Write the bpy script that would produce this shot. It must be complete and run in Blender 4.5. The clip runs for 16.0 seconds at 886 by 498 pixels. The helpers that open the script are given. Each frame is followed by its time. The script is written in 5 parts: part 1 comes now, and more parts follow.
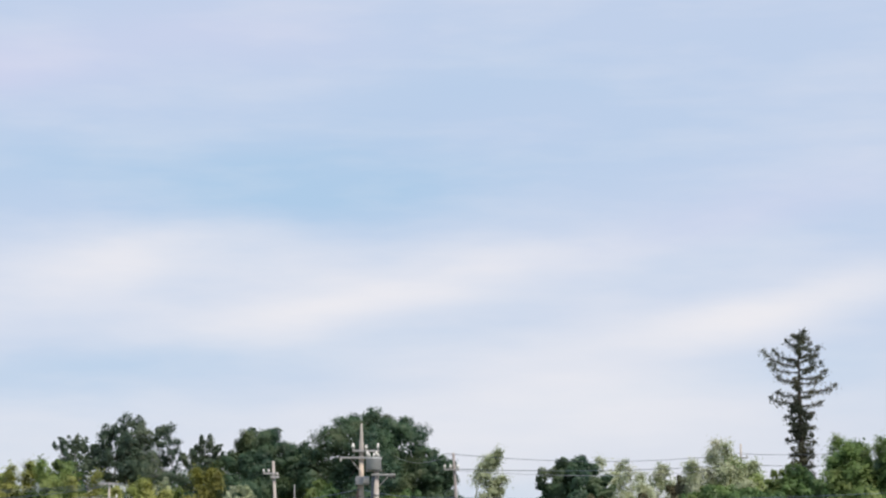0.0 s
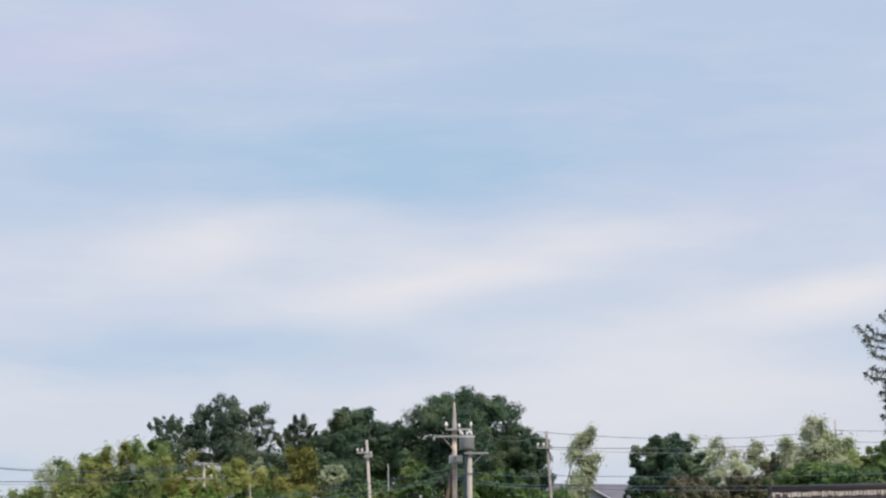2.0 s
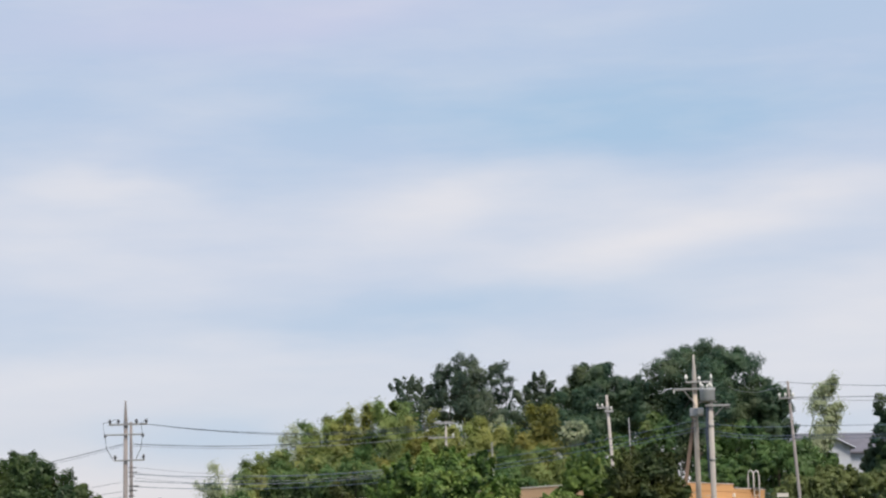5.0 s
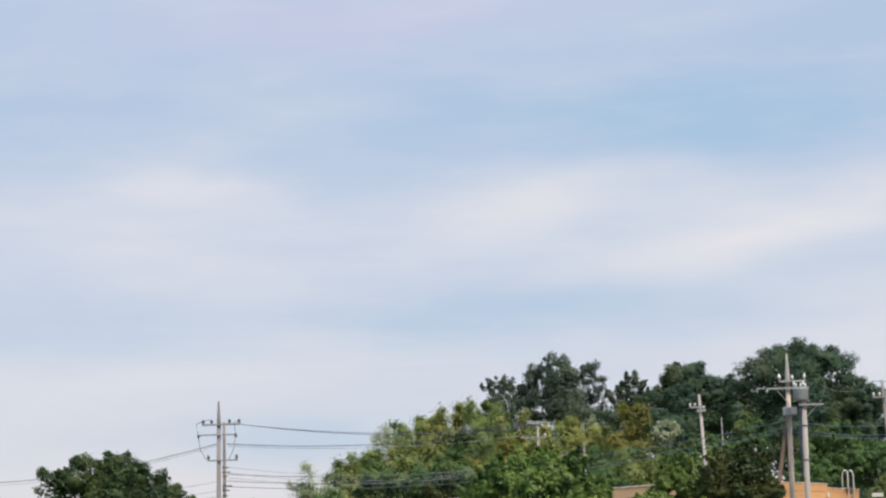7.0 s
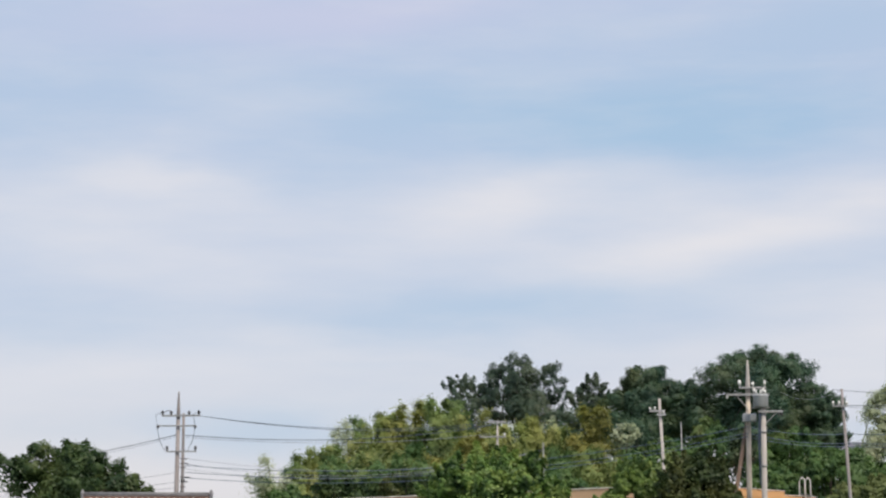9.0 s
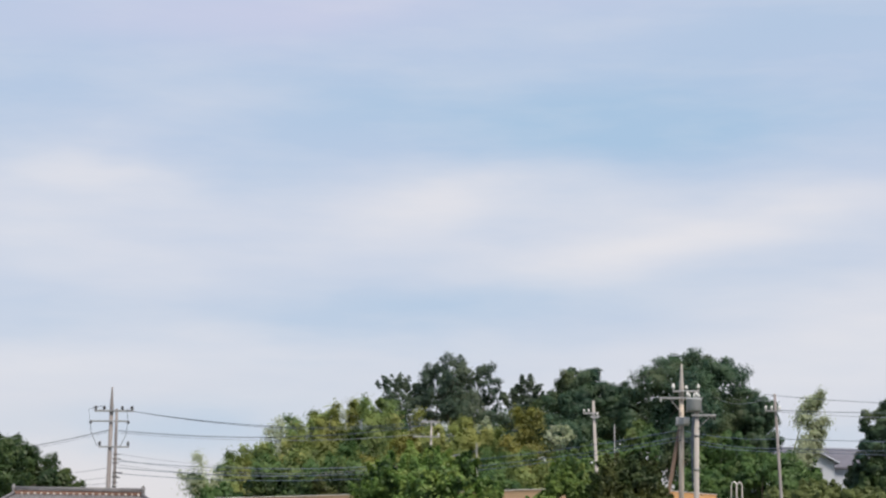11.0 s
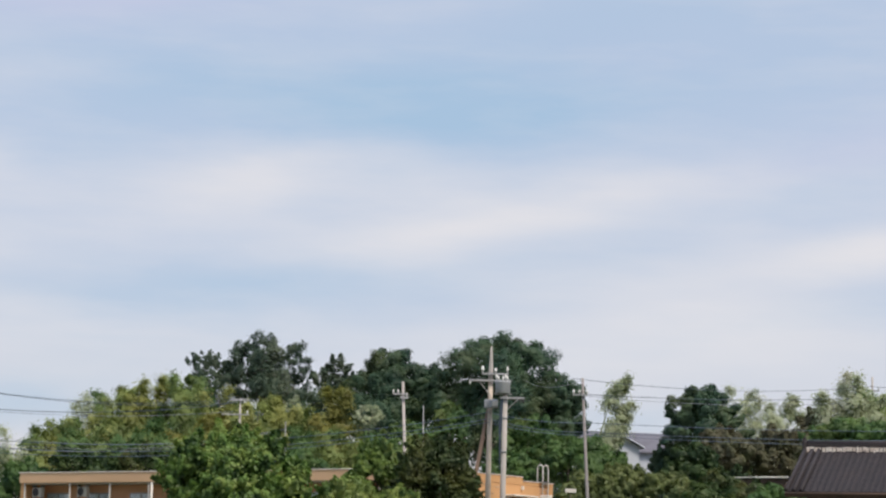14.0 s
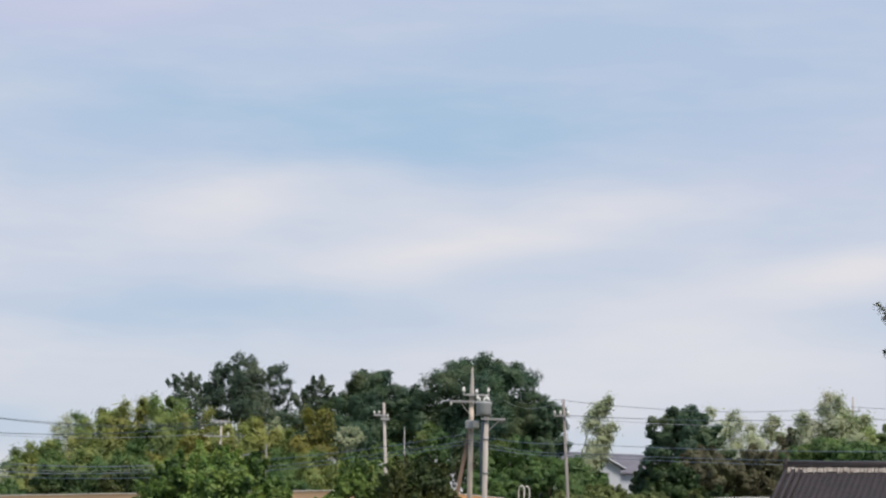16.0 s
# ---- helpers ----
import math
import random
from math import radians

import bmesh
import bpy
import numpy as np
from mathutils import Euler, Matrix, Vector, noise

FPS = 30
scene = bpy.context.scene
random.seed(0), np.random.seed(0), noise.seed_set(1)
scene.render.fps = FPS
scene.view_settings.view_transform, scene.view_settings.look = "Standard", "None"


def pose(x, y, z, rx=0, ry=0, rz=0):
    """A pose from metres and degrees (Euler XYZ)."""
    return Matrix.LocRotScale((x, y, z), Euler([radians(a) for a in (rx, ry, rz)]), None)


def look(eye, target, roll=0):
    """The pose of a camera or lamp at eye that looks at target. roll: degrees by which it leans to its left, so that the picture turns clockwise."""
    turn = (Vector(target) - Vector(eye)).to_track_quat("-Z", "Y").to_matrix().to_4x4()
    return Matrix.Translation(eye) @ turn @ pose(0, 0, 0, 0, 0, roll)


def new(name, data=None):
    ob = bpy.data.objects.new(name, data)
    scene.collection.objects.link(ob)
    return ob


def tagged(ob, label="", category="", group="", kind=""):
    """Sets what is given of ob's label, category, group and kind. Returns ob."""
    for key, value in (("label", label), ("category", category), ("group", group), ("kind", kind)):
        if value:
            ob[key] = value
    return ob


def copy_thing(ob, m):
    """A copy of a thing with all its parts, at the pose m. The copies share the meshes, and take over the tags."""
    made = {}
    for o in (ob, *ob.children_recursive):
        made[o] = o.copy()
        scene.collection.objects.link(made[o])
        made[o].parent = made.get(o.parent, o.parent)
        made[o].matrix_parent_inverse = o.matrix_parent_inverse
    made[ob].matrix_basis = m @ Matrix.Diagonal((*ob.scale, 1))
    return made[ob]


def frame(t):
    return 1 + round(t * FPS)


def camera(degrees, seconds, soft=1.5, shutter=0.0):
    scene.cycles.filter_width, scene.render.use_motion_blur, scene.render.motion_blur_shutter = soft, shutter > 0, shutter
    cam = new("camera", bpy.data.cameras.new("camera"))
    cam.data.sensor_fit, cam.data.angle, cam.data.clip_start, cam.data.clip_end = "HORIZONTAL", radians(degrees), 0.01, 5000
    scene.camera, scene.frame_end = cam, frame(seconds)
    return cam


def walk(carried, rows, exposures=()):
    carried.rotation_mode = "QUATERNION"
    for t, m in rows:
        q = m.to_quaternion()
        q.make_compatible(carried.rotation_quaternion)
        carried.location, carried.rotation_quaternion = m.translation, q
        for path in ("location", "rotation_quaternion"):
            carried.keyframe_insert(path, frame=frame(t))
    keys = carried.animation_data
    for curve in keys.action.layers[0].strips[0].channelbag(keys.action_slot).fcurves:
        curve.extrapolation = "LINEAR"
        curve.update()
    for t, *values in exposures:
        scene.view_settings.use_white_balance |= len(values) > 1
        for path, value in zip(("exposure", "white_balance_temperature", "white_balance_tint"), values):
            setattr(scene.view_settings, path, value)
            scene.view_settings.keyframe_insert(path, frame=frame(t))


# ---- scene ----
# One eye point and a long lens that only turns: seconds, yaw, pitch and roll in degrees.
EYE = 1.6
cam = camera(21.47, 16.0, soft=2.35)
TURNS = [
    (0, -5.809, 10.245, -0.347),
    (0.5, -5.928, 9.694, -0.653),
    (1, -5.102, 9.833, -0.870),
    (1.5, -4.205, 9.932, -0.791),
    (2, -3.533, 9.738, -0.462),
    (2.5, -2.958, 9.045, -0.475),
    (3, -2.135, 8.938, -0.989),
    (3.5, -0.572, 8.847, -1.595),
    (4, 0.784, 8.805, -1.792),
    (4.5, 1.458, 8.870, -1.744),
    (5, 2.291, 8.767, -1.496),
    (5.2, 2.632, 8.795, -1.563),
    (7.3, 4.805, 8.824, -1.162),
    (7.5, 4.778, 8.903, -0.794),
    (8, 4.279, 8.811, 0.038),
    (8.5, 3.790, 8.747, -0.040),
    (10.8, 2.739, 8.769, 1.063),
    (11, 2.112, 8.751, 0.787),
    (11.5, 0.789, 8.523, 0.218),
    (12, 0.253, 8.111, 0.445),
    (12.5, -0.003, 7.920, 0.797),
    (13, -0.638, 8.090, 1.096),
    (13.5, -1.580, 8.209, 1.446),
    (14, -2.525, 8.345, 1.454),
    (14.5, -2.832, 8.512, 1.529),
    (15, -2.707, 8.587, 1.756),
    (15.5, -2.840, 8.705, 1.536),
    (16, -2.989, 8.875, 1.295),
]
walk(cam, [(t, pose(0, 0, EYE, 0, 0, yaw) @ pose(0, 0, 0, 90 + pitch) @ pose(0, 0, 0, 0, 0, roll)) for t, yaw, pitch, roll in TURNS],
     exposures=[(0.0, 0.08), (0.5, 0.10), (1.0, 0.05), (2.0, -0.02), (5.0, -0.02), (8.0, -0.04), (11.0, -0.03), (12.5, -0.05), (16.0, -0.07)])

# ---------------------------------------------------------------- sky and sun
SUN_EL, SUN_AZ = radians(52), radians(148)
sun = new("sun", bpy.data.lights.new("sun", "SUN"))
sun.data.energy, sun.data.angle, sun.data.color = 3.6, radians(20), (1.0, 0.88, 0.74)
sun.matrix_world = look((math.sin(SUN_AZ) * math.cos(SUN_EL) * 60, math.cos(SUN_AZ) * math.cos(SUN_EL) * 60, math.sin(SUN_EL) * 60), (0, 0, 0))

world = bpy.data.worlds.new("evening_sky")
scene.world = world
world.use_nodes = True
wn, wl = world.node_tree.nodes, world.node_tree.links
wn.clear()


def wmath(op, a, b=None, c=None):
    n = wn.new("ShaderNodeMath")
    n.operation = op
    for i, v in enumerate((a, b, c)):
        if v is None:
            continue
        if isinstance(v, (int, float)):
            n.inputs[i].default_value = v
        else:
            wl.new(v, n.inputs[i])
    return n.outputs[0]


def wmix(fac, a, b):
    n = wn.new("ShaderNodeMix")
    n.data_type = "RGBA"
    for i, v in ((0, fac), (6, a), (7, b)):
        if isinstance(v, tuple):
            n.inputs[i].default_value = (*v, 1)
        elif isinstance(v, (int, float)):
            n.inputs[i].default_value = v
        else:
            wl.new(v, n.inputs[i])
    return n.outputs[2]


coord = wn.new("ShaderNodeTexCoord")
split = wn.new("ShaderNodeSeparateXYZ")
wl.new(coord.outputs["Generated"], split.inputs[0])
az0 = wmath("MULTIPLY", wmath("ARCTAN2", split.outputs[0], split.outputs[1]), 57.2958)
el0 = wmath("MULTIPLY", wmath("ARCSINE", split.outputs[2]), 57.2958)


def wnoise(sa, se, detail, seed, rough=0.5):
    put = wn.new("ShaderNodeCombineXYZ")
    wl.new(wmath("MULTIPLY", az0, sa), put.inputs[0])
    wl.new(wmath("MULTIPLY", el0, se), put.inputs[1])
    put.inputs[2].default_value = seed
    n = wn.new("ShaderNodeTexNoise")
    n.inputs["Scale"].default_value, n.inputs["Detail"].default_value, n.inputs["Roughness"].default_value = 1.0, detail, rough
    wl.new(put.outputs[0], n.inputs["Vector"])
    return n.outputs["Fac"]


warp = wnoise(0.11, 0.35, 3, 2.0)
warp2 = wnoise(0.30, 0.9, 3, 7.0)
el = wmath("ADD", el0, wmath("ADD", wmath("MULTIPLY_ADD", warp, 1.2, -0.6), wmath("MULTIPLY_ADD", warp2, 1.0, -0.5)))
az = wmath("ADD", az0, wmath("MULTIPLY_ADD", warp2, 2.4, -1.2))


def streak(a0, e0, tilt, sa, se, gain):
    """A soft cloud streak at a bearing and elevation, sa by se degrees, tilted."""
    c, s = math.cos(radians(tilt)), math.sin(radians(tilt))
    da, de = wmath("SUBTRACT", az, a0), wmath("SUBTRACT", el, e0)
    u = wmath("MULTIPLY_ADD", da, c / sa, wmath("MULTIPLY", de, s / sa))
    v = wmath("MULTIPLY_ADD", da, -s / se, wmath("MULTIPLY", de, c / se))
    r = wmath("ADD", wmath("MULTIPLY", u, u), wmath("MULTIPLY", v, v))
    return wmath("MULTIPLY", wmath("EXPONENT", wmath("MULTIPLY", r, -1.0)), gain)


def total(parts):
    out = parts[0]
    for p in parts[1:]:
        out = wmath("ADD", out, p)
    return out


white = total([
    streak(-1.50, 9.40, 4, 8.50, 1.20, 0.30),
    streak(-13.00, 9.70, 0, 5.50, 1.40, 0.26),
    streak(8.50, 8.60, 6, 6.00, 1.20, 0.24),
    streak(-11.24, 10.58, -8, 1.83, 0.49, 0.21),
    streak(-12.97, 9.27, 0, 3.96, 1.16, 0.23),
    streak(-10.93, 10.48, -9, 2.29, 0.68, 0.21),
    streak(-11.02, 8.04, 3, 3.35, 0.49, 0.12),
    streak(-2.16, 10.07, 14, 2.29, 0.78, 0.27),
    streak(-3.77, 9.10, 4, 3.05, 0.93, 0.14),
    streak(3.89, 8.95, 11, 5.03, 0.82, 0.34),
    streak(6.11, 9.50, 10, 3.96, 0.57, 0.17),
    streak(1.25, 8.44, 6, 3.05, 0.74, 0.15),
    streak(3.08, 9.02, 14, 3.96, 0.57, 0.16),
    streak(-2.63, 10.06, 4, 2.29, 0.74, 0.14),
    streak(13.27, 8.65, 12, 5.03, 0.63, 0.39),
    streak(11.32, 8.11, 6, 3.96, 0.74, 0.19),
    streak(15.76, 9.23, 12, 2.44, 0.57, 0.19),
    streak(12.93, 8.43, 13, 2.13, 0.68, 0.19),
    streak(-9.33, 5.96, 2, 5.80, 0.74, 0.23),
    streak(-14.23, 5.28, 0, 3.05, 0.93, 0.21),
    streak(6.17, 6.41, 9, 5.03, 0.82, 0.28),
    streak(9.61, 6.07, 3, 5.80, 0.90, 0.39),
    streak(-3.37, 6.02, 0, 3.96, 0.74, 0.21),
    streak(9.24, 6.09, 6, 4.58, 0.93, 0.16),
])
blue = total([
    streak(5.00, 13.10, 4, 6.50, 1.50, 0.28),
    streak(2.96, 11.92, 8, 4.58, 1.33, 0.50),
    streak(3.78, 12.69, 18, 5.03, 1.16, 0.27),
    streak(3.72, 11.67, 4, 3.96, 1.50, 0.35),
    streak(10.30, 12.82, 8, 3.96, 1.00, 0.17),
    streak(-14.42, 12.09, 0, 3.96, 1.16, 0.35),
    streak(-3.06, 12.08, 4, 5.03, 1.00, 0.22),
    streak(-9.00, 12.65, 0, 4.58, 0.83, 0.15),
    streak(-3.21, 12.14, 4, 3.66, 1.16, 0.27),
    streak(-4.05, 7.09, 3, 6.40, 0.60, 0.20),
    streak(-14.27, 6.64, 0, 3.96, 0.66, 0.20),
    streak(0.41, 7.58, 8, 3.05, 0.40, 0.18),
    streak(3.92, 7.64, 6, 3.96, 0.50, 0.18),
    streak(-3.12, 7.18, 2, 3.35, 0.60, 0.18),
    streak(10.87, 6.74, 9, 3.96, 0.47, 0.29),
    streak(15.41, 7.19, 10, 2.44, 0.43, 0.21),
    streak(-8.20, 4.18, 0, 3.51, 0.60, 0.48),
    streak(-5.58, 5.85, 0, 1.67, 0.17, 0.13),
    streak(-0.04, 6.50, 4, 3.05, 0.34, 0.12),
    streak(7.30, 4.20, 0, 2.44, 0.50, 0.32),
    streak(-3.37, 7.26, 3, 3.66, 0.50, 0.10),
    streak(13.35, 10.20, 12, 2.60, 0.56, 0.21),
    streak(10.94, 9.77, 12, 3.96, 0.36, 0.13),
    streak(-7.22, 10.39, 10, 1.67, 0.66, 0.13),
    streak(-5.60, 10.34, 60, 1.38, 1.00, 0.15),
])
lilac = total([
    streak(-8.60, 14.31, 2, 4.57, 0.97, 0.55),
    streak(-4.40, 14.66, 5, 3.60, 0.83, 0.45),
    streak(0.64, 15.62, 0, 3.60, 0.83, 0.40),
    streak(13.47, 10.95, 12, 4.16, 0.61, 0.35),
    streak(5.77, 13.06, 0, 2.77, 0.69, 0.15),
    streak(6.98, 13.33, 0, 4.16, 0.83, 0.12),
])

grain = wnoise(0.16, 0.75, 5, 11.0, 0.55)
white = wmath("ADD", white, wmath("MULTIPLY_ADD", grain, 0.9, -0.40))
blue = wmath("ADD", blue, wmath("MULTIPLY_ADD", wnoise(0.12, 0.4, 5, 23.0), 0.6, -0.28))


def clamped(v):
    n = wn.new("ShaderNodeClamp")
    wl.new(v, n.inputs[0])
    return n.outputs[0]


sky = wn.new("ShaderNodeTexSky")
sky.sky_type, sky.sun_disc, sky.sun_elevation, sky.sun_rotation = "NISHITA", False, SUN_EL, SUN_AZ
clear = wn.new("ShaderNodeVectorMath")
clear.operation = "SCALE"
clear.inputs[3].default_value = 0.10
wl.new(sky.outputs[0], clear.inputs[0])
height = wmath("MULTIPLY", el, 0.15)
low = clamped(wmath("EXPONENT", wmath("MULTIPLY", wmath("MULTIPLY", height, height), -1.0)))
veil = wmix(low, (0.532, 0.630, 0.812), (0.805, 0.788, 0.812))
floor_glow = clamped(wmath("EXPONENT", wmath("MULTIPLY", wmath("MULTIPLY", el, el), -0.10)))
veil = wmix(floor_glow, veil, (0.830, 0.768, 0.785))
veil = wmix(clamped(blue), veil, (0.425, 0.590, 0.785))
veil = wmix(clamped(lilac), veil, (0.640, 0.655, 0.835))
veil = wmix(clamped(white), veil, (0.850, 0.828, 0.858))
shown = wmix(0.90, clear.outputs[0], veil)
back = wn.new("ShaderNodeBackground")
wl.new(shown, back.inputs[0])
back.inputs[1].default_value = 1.0
wl.new(back.outputs[0], wn.new("ShaderNodeOutputWorld").inputs[0])


# ---------------------------------------------------------------- materials
def material(name, base, second=None, scale=2.0, rough=0.7, metal=0.0, bump=0.0, bump_scale=30.0, stains=None, random=0.0, stretch=(1, 1, 1)):
    """A surface with two colours mingled at two scales, fine relief, and optional stains."""
    m = bpy.data.materials.new(name)
    m.use_nodes = True
    nt = m.node_tree
    n, l = nt.nodes, nt.links
    bsdf = n["Principled BSDF"]
    bsdf.inputs["Roughness"].default_value, bsdf.inputs["Metallic"].default_value = rough, metal
    tc = n.new("ShaderNodeTexCoord")
    mp = n.new("ShaderNodeMapping")
    mp.inputs["Scale"].default_value = stretch
    l.new(tc.outputs["Object"], mp.inputs[0])
    a = n.new("ShaderNodeTexNoise")
    a.inputs["Scale"].default_value, a.inputs["Detail"].default_value = scale, 6
    l.new(mp.outputs[0], a.inputs[0])
    mix = n.new("ShaderNodeMix")
    mix.data_type = "RGBA"
    mix.inputs[6].default_value, mix.inputs[7].default_value = (*base, 1), (*(second or [c * 0.8 for c in base]), 1)
    ramp = n.new("ShaderNodeMapRange")
    ramp.inputs[1].default_value, ramp.inputs[2].default_value = 0.35, 0.65
    l.new(a.outputs["Fac"], ramp.inputs[0])
    l.new(ramp.outputs[0], mix.inputs[0])
    out = mix.outputs[2]
    if stains:
        b = n.new("ShaderNodeTexNoise")
        b.inputs["Scale"].default_value, b.inputs["Detail"].default_value = scale * 0.35, 8
        l.new(mp.outputs[0], b.inputs[0])
        r2 = n.new("ShaderNodeMapRange")
        r2.inputs[1].default_value, r2.inputs[2].default_value, r2.inputs[4].default_value = 0.52, 0.72, 0.7
        l.new(b.outputs["Fac"], r2.inputs[0])
        m2 = n.new("ShaderNodeMix")
        m2.data_type = "RGBA"
        m2.inputs[7].default_value = (*stains, 1)
        l.new(r2.outputs[0], m2.inputs[0])
        l.new(out, m2.inputs[6])
        out = m2.outputs[2]
    if random:
        info = n.new("ShaderNodeObjectInfo")
        hsv = n.new("ShaderNodeHueSaturation")
        r3 = n.new("ShaderNodeMapRange")
        r3.inputs[3].default_value, r3.inputs[4].default_value = 1 - random, 1 + random
        l.new(info.outputs["Random"], r3.inputs[0])
        l.new(r3.outputs[0], hsv.inputs["Value"])
        l.new(out, hsv.inputs["Color"])
        out = hsv.outputs[0]
    l.new(out, bsdf.inputs["Base Color"])
    if bump:
        fine = n.new("ShaderNodeTexNoise")
        fine.inputs["Scale"].default_value, fine.inputs["Detail"].default_value = bump_scale, 4
        l.new(tc.outputs["Object"], fine.inputs[0])
        bp = n.new("ShaderNodeBump")
        bp.inputs["Strength"].default_value, bp.inputs["Distance"].default_value = bump, 0.02
        l.new(fine.outputs["Fac"], bp.inputs["Height"])
        l.new(bp.outputs[0], bsdf.inputs["Normal"])
    return m


def foliage(name, dark, light, tip=None, clump=0.55, thin=0.38, each=0.12):
    """Leaves: each its own shade, drifting over the crown in clumps, with light passing through."""
    m = bpy.data.materials.new(name)
    m.use_nodes = True
    n, l = m.node_tree.nodes, m.node_tree.links
    n.clear()
    geo, tc, noi = n.new("ShaderNodeNewGeometry"), n.new("ShaderNodeTexCoord"), n.new("ShaderNodeTexNoise")
    noi.inputs["Scale"].default_value, noi.inputs["Detail"].default_value = clump, 3
    l.new(tc.outputs["Object"], noi.inputs[0])
    add = n.new("ShaderNodeMath")
    add.operation = "MULTIPLY_ADD"
    add.inputs[1].default_value = each
    l.new(geo.outputs["Random Per Island"], add.inputs[0])
    rng = n.new("ShaderNodeMapRange")
    rng.inputs[1].default_value, rng.inputs[2].default_value, rng.inputs[4].default_value = 0.36, 0.64, 0.82
    l.new(noi.outputs["Fac"], rng.inputs[0])
    l.new(rng.outputs[0], add.inputs[2])
    mix = n.new("ShaderNodeMix")
    mix.data_type = "RGBA"
    mix.inputs[6].default_value, mix.inputs[7].default_value = (*dark, 1), (*light, 1)
    l.new(add.outputs[0], mix.inputs[0])
    out = mix.outputs[2]
    if tip:
        n2 = n.new("ShaderNodeTexNoise")
        n2.inputs["Scale"].default_value, n2.inputs["Detail"].default_value = clump * 0.6, 2
        shift = n.new("ShaderNodeMapping")
        shift.inputs["Location"].default_value = (13, 5, 9)
        l.new(tc.outputs["Object"], shift.inputs[0])
        l.new(shift.outputs[0], n2.inputs[0])
        r2 = n.new("ShaderNodeMapRange")
        r2.inputs[1].default_value, r2.inputs[2].default_value, r2.inputs[4].default_value = 0.48, 0.66, 0.85
        l.new(n2.outputs["Fac"], r2.inputs[0])
        m2 = n.new("ShaderNodeMix")
        m2.data_type = "RGBA"
        m2.inputs[7].default_value = (*tip, 1)
        l.new(r2.outputs[0], m2.inputs[0])
        l.new(out, m2.inputs[6])
        out = m2.outputs[2]
    d, t, g, s1 = n.new("ShaderNodeBsdfDiffuse"), n.new("ShaderNodeBsdfTranslucent"), n.new("ShaderNodeBsdfGlossy"), n.new("ShaderNodeMixShader")
    s2 = n.new("ShaderNodeMixShader")
    g.inputs["Roughness"].default_value = 0.5
    g.inputs["Color"].default_value = (0.9, 0.95, 0.9, 1)
    s1.inputs[0].default_value, s2.inputs[0].default_value = thin, 0.025
    l.new(out, d.inputs[0])
    l.new(out, t.inputs[0])
    l.new(d.outputs[0], s1.inputs[1])
    l.new(t.outputs[0], s1.inputs[2])
    l.new(s1.outputs[0], s2.inputs[1])
    l.new(g.outputs[0], s2.inputs[2])
    l.new(s2.outputs[0], n.new("ShaderNodeOutputMaterial").inputs[0])
    return m


GRASS = material("grass_ground", (0.07, 0.10, 0.03), (0.12, 0.11, 0.06), scale=0.4, rough=0.95, bump=0.5, bump_scale=6)
BARK = material("bark", (0.10, 0.085, 0.065), (0.05, 0.042, 0.035), scale=5, rough=0.9, bump=0.6, stretch=(1, 1, 0.25))
PALE_BARK = material("pale_bark", (0.22, 0.20, 0.17), (0.12, 0.10, 0.085), scale=4, rough=0.9, bump=0.4, stretch=(1, 1, 0.3))
CULM = material("bamboo_culm", (0.20, 0.26, 0.08), (0.30, 0.28, 0.12), scale=3, rough=0.5)
LEAF_DARK = foliage("dark_evergreen_leaves", (0.032, 0.078, 0.060), (0.096, 0.168, 0.088), (0.132, 0.164, 0.076), clump=0.45)
LEAF_GREY = foliage("grey_green_leaves", (0.038, 0.070, 0.052), (0.115, 0.168, 0.108), (0.150, 0.184, 0.116))
LEAF_GREEN = foliage("mid_green_leaves", (0.038, 0.100, 0.040), (0.155, 0.262, 0.080), (0.195, 0.250, 0.080))
LEAF_FRESH = foliage("fresh_green_leaves", (0.020, 0.058, 0.016), (0.200, 0.335, 0.080), (0.320, 0.420, 0.110), clump=2.0)
LEAF_LIME = foliage("lime_green_leaves", (0.050, 0.110, 0.028), (0.270, 0.385, 0.100), (0.360, 0.430, 0.130), clump=1.4)
# dark green of the garden tree; on shrubs the colour stands in for shade
LEAF_SHADE = foliage("dark_and_shaded_green_leaves", (0.020, 0.044, 0.018), (0.080, 0.120, 0.034), (0.125, 0.135, 0.040), clump=0.9)
LEAF_BAMBOO = foliage("bamboo_leaves", (0.105, 0.165, 0.050), (0.350, 0.410, 0.130), (0.385, 0.385, 0.122), clump=0.4, each=0.06)
LEAF_BAMBOO_GREEN = foliage("green_bamboo_leaves", (0.068, 0.145, 0.054), (0.235, 0.345, 0.118), (0.300, 0.365, 0.122), clump=0.4, each=0.06)
LEAF_PALE = foliage("pale_bamboo_leaves", (0.30, 0.36, 0.21), (0.60, 0.64, 0.44), (0.64, 0.64, 0.50), clump=0.5, thin=0.48)
LEAF_GOLD = foliage("golden_turning_leaves", (0.135, 0.145, 0.038), (0.330, 0.315, 0.085), (0.290, 0.315, 0.080), clump=0.5)
LEAF_BROWN = foliage("brownish_withered_leaves", (0.080, 0.084, 0.048), (0.180, 0.165, 0.100), (0.130, 0.155, 0.066), clump=0.5)
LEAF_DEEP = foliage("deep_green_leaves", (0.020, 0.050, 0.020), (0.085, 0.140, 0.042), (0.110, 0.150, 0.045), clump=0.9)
LEAF_OLIVE = foliage("olive_leaves", (0.080, 0.115, 0.042), (0.220, 0.265, 0.092), (0.245, 0.265, 0.090), clump=0.6)
LEAF_CONIFER = foliage("conifer_needles", (0.030, 0.042, 0.030), (0.105, 0.115, 0.072), (0.120, 0.108, 0.068))
